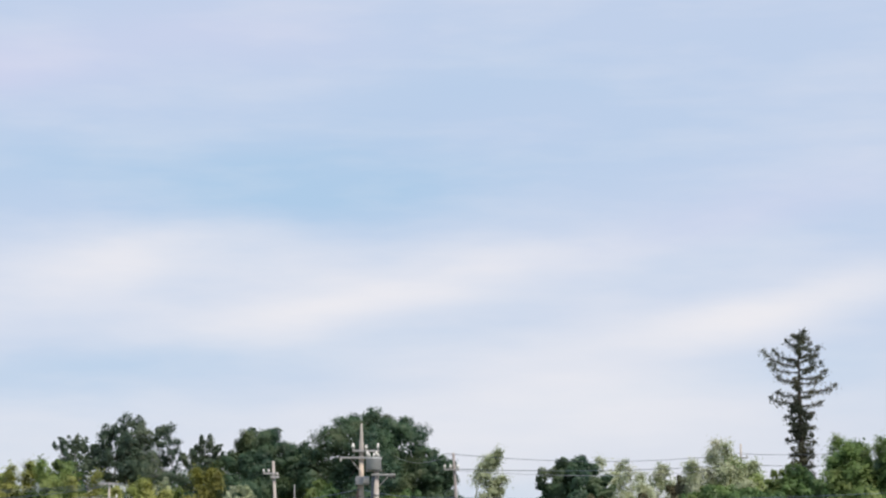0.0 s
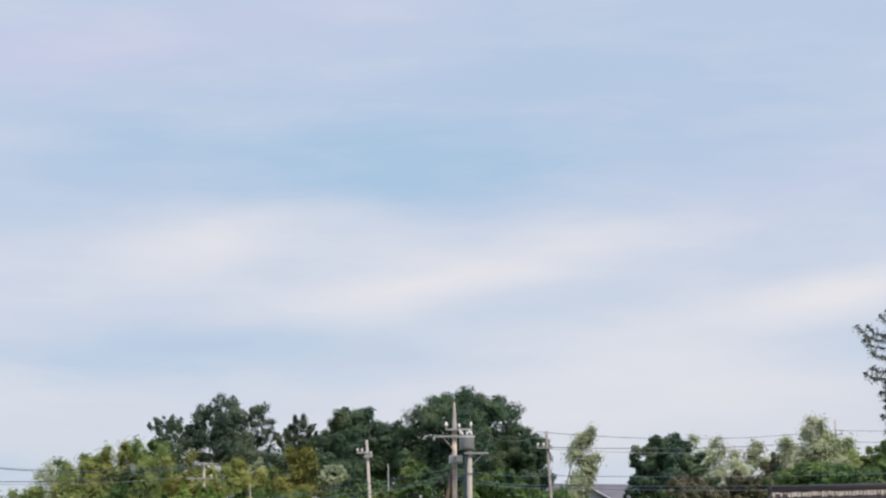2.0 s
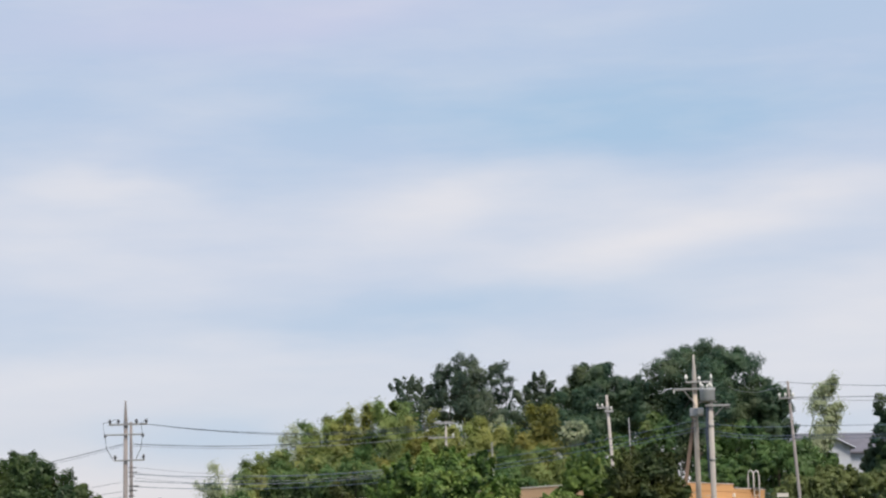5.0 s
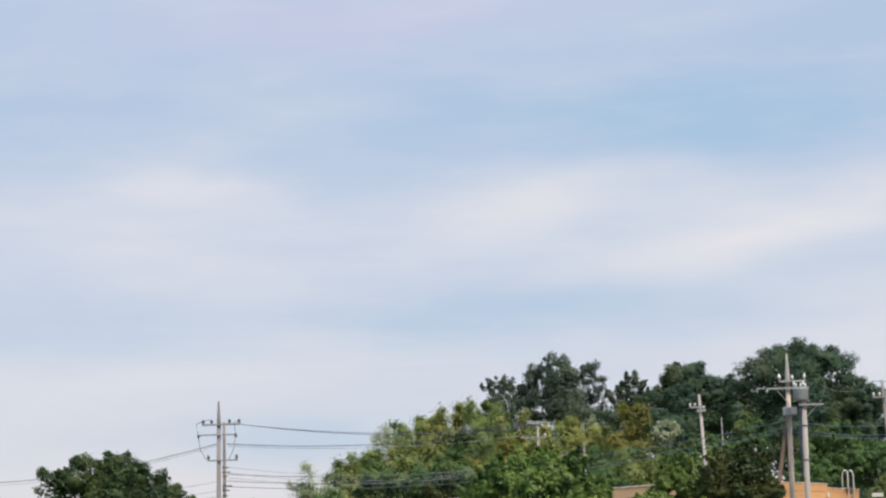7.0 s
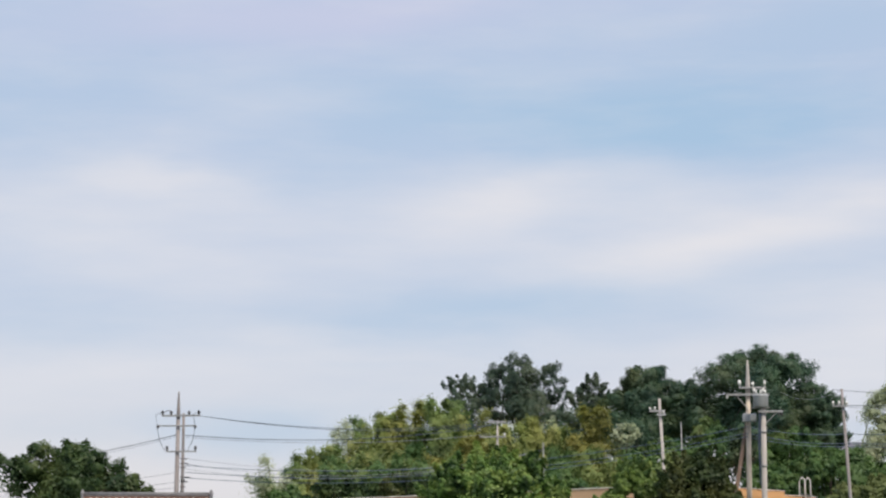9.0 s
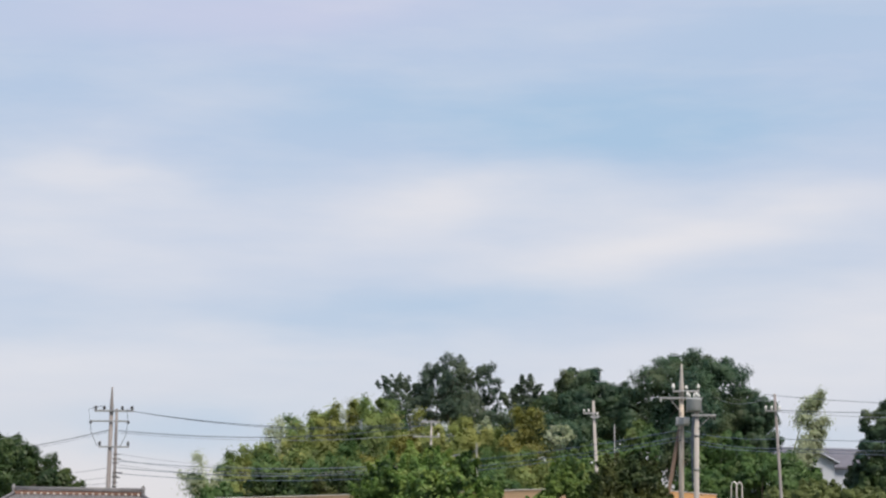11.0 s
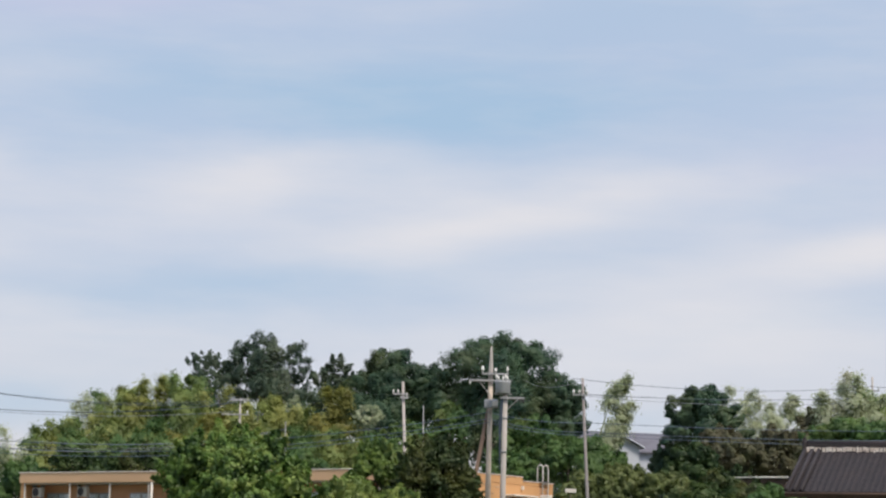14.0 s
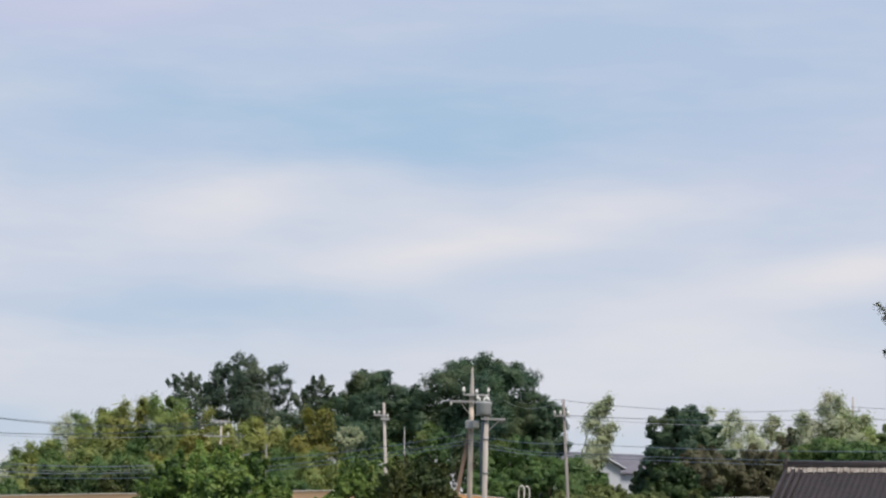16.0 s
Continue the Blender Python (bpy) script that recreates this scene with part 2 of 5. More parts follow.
CONCRETE = material("weathered_concrete", (0.47, 0.435, 0.41), (0.37, 0.345, 0.32), scale=1.5, rough=0.85, bump=0.2, stains=(0.20, 0.18, 0.16), stretch=(1, 1, 0.3))
CONCRETE_WARM = material("warm_concrete", (0.60, 0.52, 0.43), (0.42, 0.35, 0.28), scale=3.5, rough=0.85, bump=0.2, stains=(0.22, 0.18, 0.14), stretch=(1, 1, 0.3))
GREYPOLE = material("grey_weathered_pole", (0.33, 0.305, 0.30), (0.24, 0.215, 0.21), scale=2, rough=0.9, stretch=(1, 1, 0.2))
WOODPOLE = material("old_wood_pole", (0.26, 0.18, 0.13), (0.17, 0.12, 0.09), scale=2, rough=0.9, stretch=(1, 1, 0.2))
GALV = material("galvanised_steel", (0.42, 0.42, 0.42), (0.30, 0.30, 0.30), scale=4, rough=0.5, metal=0.6)
GREYBOX = material("grey_painted_steel", (0.40, 0.42, 0.44), (0.33, 0.34, 0.36), scale=3, rough=0.5, stains=(0.25, 0.24, 0.23))
PORCELAIN = material("white_porcelain", (0.75, 0.75, 0.72), (0.62, 0.62, 0.60), scale=6, rough=0.25)
DARKINS = material("dark_insulator", (0.06, 0.055, 0.055), (0.04, 0.04, 0.045), scale=6, rough=0.35)
CABLE = material("black_cable", (0.055, 0.075, 0.11), (0.045, 0.06, 0.09), scale=2, rough=0.5)
CABLE_BLUE = material("blue_grey_cable_sheath", (0.115, 0.155, 0.225), (0.09, 0.125, 0.18), scale=2, rough=0.5)
CABLE_PALE = material("aluminium_cable", (0.30, 0.32, 0.38), (0.24, 0.26, 0.30), scale=2, rough=0.45, metal=0.3)
RENDER_WALL = material("orange_beige_wall", (0.64, 0.36, 0.165), (0.60, 0.33, 0.145), scale=0.7, rough=0.85, bump=0.15, stains=(0.52, 0.29, 0.14))
PARAPET = material("tan_parapet", (0.70, 0.455, 0.27), (0.65, 0.42, 0.25), scale=0.6, rough=0.8, stains=(0.60, 0.38, 0.22), stretch=(0.4, 0.4, 1.5))
RECESS = material("brick_red_recess_wall", (0.58, 0.33, 0.19), (0.54, 0.30, 0.17), scale=0.8, rough=0.85)
COPING = material("pale_metal_coping", (0.78, 0.72, 0.64), (0.70, 0.64, 0.56), scale=1.5, rough=0.5)
WHITE = material("off_white_paint", (0.74, 0.70, 0.64), (0.66, 0.62, 0.56), scale=1.2, rough=0.6, stains=(0.55, 0.50, 0.44))
CREAM = material("peach_plaster", (0.64, 0.47, 0.37), (0.56, 0.41, 0.32), scale=0.8, rough=0.85)
FLOORING = material("pale_concrete_deck", (0.52, 0.50, 0.47), (0.45, 0.43, 0.41), scale=1.0, rough=0.9)
BEIGE = material("beige_enamel", (0.56, 0.52, 0.45), (0.48, 0.45, 0.39), scale=2, rough=0.5, stains=(0.38, 0.35, 0.30))
ALU = material("grey_aluminium_frame", (0.42, 0.42, 0.42), (0.36, 0.36, 0.36), scale=3, rough=0.45, metal=0.5)
CURTAIN = material("pale_curtain", (0.88, 0.90, 0.92), (0.74, 0.77, 0.80), scale=1.0, rough=0.9, stretch=(8, 8, 0.2))
TILE = material("grey_clay_roof_tile", (0.205, 0.198, 0.205), (0.150, 0.146, 0.152), scale=3, rough=0.55, random=0.22, stains=(0.17, 0.165, 0.16))
TILE_DARK = material("dark_clay_roof_tile", (0.034, 0.027, 0.031), (0.025, 0.021, 0.024), scale=3, rough=0.8, random=0.25, stains=(0.044, 0.034, 0.034))
PLASTER = material("white_ridge_plaster", (0.74, 0.69, 0.63), (0.46, 0.38, 0.33), scale=5, rough=0.9)
EAVEBOARD = material("red_brown_eave_board", (0.24, 0.135, 0.10), (0.17, 0.095, 0.07), scale=3, rough=0.8, stretch=(0.3, 1, 1))
DARKWOOD = material("dark_eave_wood", (0.10, 0.06, 0.045), (0.07, 0.045, 0.035), scale=3, rough=0.8)
SIDING = material("white_siding", (0.52, 0.55, 0.61), (0.45, 0.48, 0.54), scale=0.8, rough=0.7)
SLATE = material("grey_slate_roof", (0.155, 0.150, 0.180), (0.125, 0.120, 0.145), scale=1.0, rough=0.6)
GREENROOF = material("green_painted_metal_roof", (0.085, 0.30, 0.19), (0.075, 0.26, 0.165), scale=0.8, rough=0.45, stains=(0.11, 0.27, 0.19))
SHED = material("grey_corrugated_wall", (0.30, 0.31, 0.28), (0.24, 0.25, 0.23), scale=1.0, rough=0.6)


def glass():
    m = bpy.data.materials.new("window_glass")
    m.use_nodes = True
    b = m.node_tree.nodes["Principled BSDF"]
    b.inputs["Base Color"].default_value = (0.85, 0.9, 0.92, 1)
    b.inputs["Roughness"].default_value, b.inputs["Transmission Weight"].default_value = 0.03, 1.0
    return m


GLASS = glass()


# ---------------------------------------------------------------- mesh helpers
def finish(name, bm, mat, smooth=False):
    me = bpy.data.meshes.new(name)
    bm.normal_update()
    bm.to_mesh(me)
    bm.free()
    me.materials.append(mat)
    if smooth:
        me.shade_smooth()
    return me


def part(name, bm, mat, parent, label="", smooth=False):
    me = finish(name, bm, mat, smooth) if isinstance(bm, bmesh.types.BMesh) else bm
    ob = new(name, me)
    ob.parent = parent
    return tagged(ob, label)


def thing(name, at, label, category, group="", kind=""):
    ob = new(name)
    ob.matrix_world = at
    ob.empty_display_size = 0.3
    return tagged(ob, label, category, group, kind)


def box(x0, y0, z0, x1, y1, z1, bevel=0.0, bm=None):
    bm = bm or bmesh.new()
    made = bmesh.ops.create_cube(bm, size=1.0)["verts"]
    for v in made:
        v.co = Vector((x0 + (v.co.x + 0.5) * (x1 - x0), y0 + (v.co.y + 0.5) * (y1 - y0), z0 + (v.co.z + 0.5) * (z1 - z0)))
    if bevel:
        edges = list({e for v in made for e in v.link_edges})
        bmesh.ops.bevel(bm, geom=edges, offset=bevel, segments=1, affect="EDGES")
    return bm


def tube(points, radii, sides=8, bm=None, capped=True):
    """A tapered tube along points."""
    bm = bm or bmesh.new()
    pts = [Vector(p) for p in points]
    if isinstance(radii, (int, float)):
        radii = [radii] * len(pts)
    radii = [float(r) for r in radii]
    rings = []
    for i, p in enumerate(pts):
        d = (pts[min(i + 1, len(pts) - 1)] - pts[max(i - 1, 0)]).normalized()
        side = d.cross(Vector((0.3, 0.9, 0.1)) if abs(d.z) > 0.9 else Vector((0, 0, 1))).normalized()
        up = side.cross(d)
        rings.append([bm.verts.new(p + radii[i] * (math.cos(k * math.tau / sides) * side + math.sin(k * math.tau / sides) * up)) for k in range(sides)])
    for a, b in zip(rings, rings[1:]):
        for k in range(sides):
            bm.faces.new((a[k], a[(k + 1) % sides], b[(k + 1) % sides], b[k]))
    if capped:
        bm.faces.new(rings[0][::-1])
        bm.faces.new(rings[-1])
    bmesh.ops.recalc_face_normals(bm, faces=bm.faces)
    return bm


def ground_z(x, y):
    """Flat ground that rises into a low wooded hill behind the houses."""
    s = min(1.0, max(0.0, (y - 138) / 50))
    r = min(1.0, max(0.0, (y - 192) / 30))
    return 4.0 * s * s * (3 - 2 * s) + 3.5 * r * r * (3 - 2 * r)


# ---------------------------------------------------------------- ground
def build_ground():
    ys = [-3000, -600, -100, 0, 60, 110] + [138 + 5 * i for i in range(17)] + [224, 240, 400, 900, 3000]
    xs = [-3000, -800, -250, -120, -60, -30, 0, 30, 60, 120, 250, 800, 3000]
    bm = bmesh.new()
    g = [[bm.verts.new((x, y, ground_z(x, y))) for x in xs] for y in ys]
    for a, b in zip(g, g[1:]):
        for k in range(len(xs) - 1):
            bm.faces.new((a[k], a[k + 1], b[k + 1], b[k]))
    ob = new("ground", finish("ground", bm, GRASS, True))
    tagged(ob, "grassy ground rising to a low wooded hill", "ground", kind="structure")


build_ground()


# ---------------------------------------------------------------- plants
def leaf_cloud(name, at, facing, length, width, mat, rng, hang=0.0, ragged=0.27):
    """Many single folded leaves at the points, facing roughly the given way."""
    n = len(at)
    nrm = facing + rng.normal(0, ragged, (n, 3)) + np.array((0, 0, 0.25))
    nrm /= np.linalg.norm(nrm, axis=1)[:, None]
    a = rng.normal(0, 1, (n, 3)) + np.array((0, 0, -hang))
    a -= (a * nrm).sum(1)[:, None] * nrm
    a /= np.linalg.norm(a, axis=1)[:, None]
    b = np.cross(nrm, a)
    size = rng.uniform(0.65, 1.25, (n, 1))
    la, wb = a * size * length / 2, b * size * width / 2
    v = np.stack([at - la, at + wb + nrm * width * 0.12, at + la, at - wb + nrm * width * 0.12], 1).reshape(-1, 3).astype(np.float32)
    me = bpy.data.meshes.new(name)
    me.vertices.add(4 * n)
    me.vertices.foreach_set("co", v.ravel())
    me.loops.add(4 * n)
    me.loops.foreach_set("vertex_index", np.arange(4 * n, dtype=np.int32))
    me.polygons.add(n)
    me.polygons.foreach_set("loop_start", np.arange(0, 4 * n, 4, dtype=np.int32))
    me.update()
    me.materials.append(mat)
    return me


def unit(rng, n):
    d = rng.normal(0, 1, (n, 3))
    return d / np.linalg.norm(d, axis=1)[:, None]


def bent(p, q, rng, sag=0.12, steps=5):
    p, q = Vector(p), Vector(q)
    size = (q - p).length
    side = Vector(rng.normal(0, 1, 3)) * size * sag
    return [p.lerp(q, i / steps) + side * math.sin(math.pi * i / steps) for i in range(steps + 1)]


def broadleaf(x, y, top, half, low, mat, leaves, label, seed, leaf=0.19, boughs=13, twigs=9, fill=0.16, deep=0.8, loose=0.26, lump=(0.20, 0.40), cone=0.12, bark=None, name="tree", category="tree", lobes=None, spray=0.9, ragged=0.3):
    """A broadleaved tree: tapered trunk, limbs, and boughs whose leafy lumps face outwards, with gaps between them.
    lobes names the main masses of the crown (offset, height, radius); the crown is filled out all round with them."""
    rng = np.random.default_rng(seed)
    z0 = ground_z(x, y)
    root = thing(name, pose(x, y, z0), label, category)
    top, low = top - z0, low - z0
    mid, high = (top + low) / 2, (top - low) / 2
    env = np.array((half, half * 0.9, high))
    if lobes:
        c, rad, rich = [], [], []
        for dx, z, r in lobes:
            c.append((dx, -0.35 * r * rng.uniform(0.2, 1.6), z - z0 - mid))
            rad.append((r, r, r * 0.92))
            rich.append(1.0)
            if r > 0.25 * half:
                for turn in (-1, 1):
                    a = turn * rng.uniform(1.3, 2.0)
                    c.append((0.8 * dx * math.cos(a), 0.9 * abs(dx) * turn + 0.4 * r * turn, z - z0 - mid - rng.uniform(0.1, 0.5) * r))
                    rad.append((r * 0.9, r * 0.9, r * 0.85))
                    rich.append(0.35)
        c, rad, rich = np.array(c), np.array(rad), np.array(rich)
    else:
        # boughs spread evenly over the crown
        i = np.arange(boughs) + 0.5
        cosz = 1 - 1.62 * i / boughs
        turn = 2.39996 * i + rng.uniform(0, 6)
        d = np.stack([np.sqrt(1 - cosz ** 2) * np.cos(turn), np.sqrt(1 - cosz ** 2) * np.sin(turn), cosz], 1) + rng.normal(0, 0.14, (boughs, 3))
        d /= np.linalg.norm(d, axis=1)[:, None]
        big = rng.uniform(0.30, 0.46, boughs)
        c = d * env * (1 - big * rng.uniform(0.82, 1.12, boughs))[:, None]
        c[:, :2] *= 1 - cone * (c[:, 2:3] / high - 0.1)
        rad, rich = env * big[:, None], np.ones(boughs)
    pts, face = [], []
    lumps, sizes, home = [], [], []
    for k in range(len(c)):
        u = unit(rng, twigs)
        u = np.where((u[:, 2] < -0.55)[:, None], -u, u)
        lumps.append(c[k] + u * rad[k] * rng.uniform(0.6, 0.98, twigs)[:, None])
        sizes.append(rad[k].mean() * rng.uniform(*lump, twigs))
        home += [k] * twigs
    lumps, sizes, home = np.concatenate(lumps), np.concatenate(sizes), np.array(home)
    if not lobes:
        # keep the tallest lump at the crown's top
        lumps[:, 2] *= (high - sizes.mean()) / max(1e-3, lumps[:, 2].max())
    share = sizes ** 2 * rich[home]
    count = np.maximum(8, leaves * (1 - fill) * share / share.sum()).astype(int)
    for k in range(len(lumps)):
        n = count[k]
        u = unit(rng, n)
        r = sizes[k] * (rng.uniform(0.15, 1.0, n) ** 0.45 + loose * np.abs(rng.normal(0, 1, n)))
        # each lump is a spray that reaches outwards and up
        axis = (lumps[k] - c[home[k]]) / rad[home[k]] + np.array((0, 0, 0.45)) + rng.normal(0, 0.25, 3)
        axis /= np.linalg.norm(axis)
        reach = rng.uniform(-0.6, 1.0, n)
        p = lumps[k] + u * (r * (1 - 0.28 * spray * (1 + reach)))[:, None] * np.array((1.1, 1.1, deep)) + axis * (reach * spray * sizes[k])[:, None]
        out = (p - c[home[k]]) / rad[home[k]]
        pts.append(p)
        face.append(0.55 * u + 0.75 * out / np.maximum(0.3, np.linalg.norm(out, axis=1))[:, None])
    # leaves inside the boughs
    n = int(leaves * fill)
    k = rng.choice(len(c), n, p=rich * rad[:, 0] ** 2 / (rich * rad[:, 0] ** 2).sum())
    u = unit(rng, n)
    pts.append(c[k] + u * rad[k] * (0.85 * rng.uniform(0.1, 1, n) ** 0.4)[:, None])
    face.append(u)
    shift = np.array((0, 0, mid))
    bm = tube([(0, 0, -0.3), (0.05 * half, 0, mid * 0.35), (-0.03 * half, 0, mid * 0.75), (0, 0, mid)],
              [half * 0.085, half * 0.065, half * 0.05, half * 0.03], 8)
    trunk = part("trunk", bm, bark or BARK, root, smooth=True)
    for k in range(len(c)):
        start = (0, 0, mid * rng.uniform(0.5, 0.95))
        part("limb", tube(bent(start, c[k] + shift, rng), [half * 0.026, half * 0.023, half * 0.018, half * 0.014, half * 0.009, half * 0.005], 5), bark or BARK, trunk, smooth=True)
    part("crown", leaf_cloud("crown", np.concatenate(pts) + shift, np.concatenate(face), leaf, leaf * 0.62, mat, rng, ragged=ragged), mat, root)
    return root


def bamboo(x, y, top, half, low, mat, label, seed, culms=10, leaves=971, lean=0.0, plume=1.0, droop=1.7, leaf=0.26):
    """A clump of bamboo: thin culms that arch over at the tip, each with a feathery drooping plume."""
    rng = np.random.default_rng(seed)
    z0 = ground_z(x, y)
    root = thing("bamboo_clump", pose(x, y, z0), label, "bamboo")
    top, low = top - z0, low - z0
    pts, face = [], []
    for k in range(culms):
        bx, by = rng.uniform(-0.85, 0.85) * half, rng.uniform(-1, 1) * half * 0.8
        h = top * (1 if k == 0 else 1 - 0.10 * (bx / half) ** 2 - 0.26 * rng.random())
        if k == 0:
            bx = 0
        turn = rng.uniform(0, math.tau)
        reach = droop * rng.uniform(0.4, 1.1)
        s = np.linspace(0, 1, 14)
        line = np.stack([bx + math.cos(turn) * reach * s ** 4 + lean * s ** 2.4, by + math.sin(turn) * reach * s ** 4, h * (s - 0.14 * s ** 7)], 1)
        line[:, 2] *= h / line[:, 2].max()
        part("culm", tube([tuple(p) for p in line], list(0.05 * (1 - s) + 0.008), 5), CULM, root, smooth=True)
        sf = max(0.15, min(0.8, low / h))
        q = sf + (1 - sf) * rng.random(leaves) ** 0.8
        f = (q - sf) / (1 - sf)
        # leaves hang in sprays off the nodes, widest below the middle, thin at the tip
        node = np.round(q * 22 + rng.normal(0, 0.2, leaves)) / 22
        spot = np.stack([np.interp(np.clip(0.5 * q + 0.5 * node, 0, 1), s, line[:, i]) for i in range(3)], 1)
        away = (node * 22 * 2.4 + k) % math.tau + rng.normal(0, 0.7, leaves)
        wide = plume * (0.25 + 0.95 * np.sin(np.pi * np.clip(f, 0, 1) ** 0.65)) * (1.06 - f) ** 0.45 * rng.uniform(0.05, 1, leaves)
        u = np.stack([np.cos(away), np.sin(away), np.zeros(leaves)], 1)
        p = spot + u * wide[:, None] + rng.normal(0, 1, (leaves, 3)) * (0.08 + 0.16 * rng.random((leaves, 1)))
        p[:, 2] += 0.15 * wide - 0.55 * wide ** 2
        out = (p - np.array((0.5 * bx + lean * 0.5, 0.5 * by, low))) / np.array((half + plume, half + plume, top - low))
        pts.append(p)
        face.append(0.5 * u + 0.8 * out / np.maximum(0.3, np.linalg.norm(out, axis=1))[:, None])
    part("crown", leaf_cloud("plumes", np.concatenate(pts), np.concatenate(face), leaf, leaf * 0.32, mat, rng, hang=0.9, ragged=0.2), mat, root)
    return root


def tall_conifer(x, y, top, half, low, label, seed):
    """A tall thin conifer: bare mast, tiers of short limbs that turn up into tufts, ivy round the lower trunk."""
    rng = np.random.default_rng(seed)
    z0 = ground_z(x, y)
    root = thing("conifer", pose(x, y, z0), label, "tree")
    h = top - z0
    trunk = part("trunk", tube([(0, 0, -0.3), (0.1, 0, h * 0.4), (-0.06, 0, h * 0.75), (0, 0, h * 0.985)], [0.40, 0.27, 0.13, 0.03], 9), BARK, root, smooth=True)
    pts, face = [], []

    def tuft(c, r, n, flat=0.8):
        u = unit(rng, n)
        pts.append(np.array(c) + u * (r * rng.uniform(0.25, 1, n) ** 0.5)[:, None] * np.array((1, 1, flat)))
        face.append(u)

    z, start, k = h, low - z0, 0
    while z > start - 1.5:
        f = (h - z) / (h - start)
        reach = half * float(np.interp(f, (0, 0.05, 0.12, 0.20, 0.30, 0.38, 0.50, 0.62, 0.75, 1.0, 1.2), (0.14, 0.38, 0.52, 0.74, 1.08, 0.86, 0.80, 0.50, 0.46, 0.36, 0.30))) * rng.uniform(0.5, 1.05)
        a = k * 2.4 + rng.uniform(-0.5, 0.5)
        rise = float(np.interp(f, (0, 0.3, 0.6, 1.0), (0.55, 0.22, -0.02, -0.15)))
        u = Vector((math.cos(a), math.sin(a), 0))
        line = [Vector((0, 0, z)), u * reach * 0.35 + Vector((0, 0, z + reach * rise * 0.15)), u * reach * 0.7 + Vector((0, 0, z + reach * rise * 0.45)), u * reach + Vector((0, 0, z + reach * (rise + 0.10)))]
        part("limb", tube([tuple(p) for p in line], [0.05, 0.04, 0.028, 0.014], 5), BARK, trunk, smooth=True)
        # lacy sprays hang along the outer limb and thicken to its end
        n = int(70 * reach + 30)
        q = rng.uniform(0.15, 1.0, n) ** 0.7
        bow = np.stack([np.interp(q * 3, (0, 1, 2, 3), [p[i] for p in line]) for i in range(3)], 1)
        spread = (0.05 + 0.15 * q)[:, None] * rng.normal(0, 1, (n, 3)) * np.array((1, 1, 0.8))
        pts.append(bow + spread + np.array((0, 0, -0.05)))
        face.append(unit(rng, n))
        tuft(np.array(line[3]), 0.20 * rng.uniform(0.7, 1.4), 36, 0.8)
        tuft((0.14 * math.cos(a), 0.14 * math.sin(a), z), 0.22, 22)
        z -= rng.uniform(0.13, 0.24)
        k += 1
    # ivy and inner shoots round the lower trunk
    for i in range(75):
        z = rng.uniform(start - 2.5, h - 0.50 * (h - start))
        a = rng.uniform(0, math.tau)
        r = rng.uniform(0.1, 0.85)
        tuft((math.cos(a) * r, math.sin(a) * r, z), rng.uniform(0.18, 0.42), 60)
    tuft((0, 0, h - 0.15), 0.30, 70, 0.8)
    part("crown", leaf_cloud("needles", np.concatenate(pts), np.concatenate(face), 0.18, 0.09, LEAF_CONIFER, rng), LEAF_CONIFER, root)
    return root


# the wooded hill, far to near
broadleaf(12.9, 181.5, 22.00, 5.37, 14.01, LEAF_DARK, 90000, "large domed dark evergreen tree on the hill", 11, fill=0.25, spray=0.45, loose=0.14, lump=(0.24, 0.44), cone=0.30, boughs=44, twigs=14, deep=0.7, leaf=0.20,
          lobes=[(-0.25, 20.08, 1.92), (-3.16, 18.45, 2.12), (-1.70, 19.23, 1.92), (2.48, 18.66, 2.22), (1.38, 19.83, 1.72), (4.58, 16.42, 1.72), (0.27, 16.73, 3.03), (-4.12, 16.53, 2.27), (2.46, 15.90, 2.53), (3.70, 17.60, 1.60), (3.90, 15.20, 1.90), (-2.00, 15.60, 2.20), (1.00, 14.30, 2.20)])
broadleaf(17.7, 179.2, 17.38, 2.26, 12.82, LEAF_DARK, 16800, "dark evergreen shoulder tree beside the large domed tree", 12, loose=0.16, lump=(0.24, 0.44), twigs=14,
          lobes=[(0.20, 16.24, 1.43), (-0.15, 14.49, 1.52)])
broadleaf(6.9, 183.8, 19.58, 2.14, 13.87, LEAF_DARK, 19600, "dark evergreen tree joined to the hill's tree line", 13, loose=0.16, lump=(0.24, 0.44), twigs=14,
          lobes=[(0.12, 17.88, 1.46), (0.43, 16.05, 1.88), (-0.68, 16.53, 1.46)])
broadleaf(3.9, 180.0, 20.60, 2.87, 12.04, LEAF_DARK, 42000, "dark green round-topped tree on the hill", 14, fill=0.2, loose=0.18, lump=(0.24, 0.44), twigs=14, boughs=20,
          lobes=[(-0.09, 18.72, 1.73), (-1.39, 17.41, 1.53), (1.53, 17.74, 1.43), (0.01, 15.70, 2.34)])
broadleaf(-0.2, 183.0, 19.65, 2.57, 12.16, LEAF_GREY, 14000, "thin-crowned grey-green tree on the hill", 15, fill=0.06, cone=0.0, boughs=26, twigs=10, spray=1.3, loose=0.30, lump=(0.18, 0.36),
          lobes=[(0.17, 18.48, 1.08), (-0.98, 17.72, 0.98), (1.16, 17.46, 1.08), (-0.16, 15.99, 1.87)])
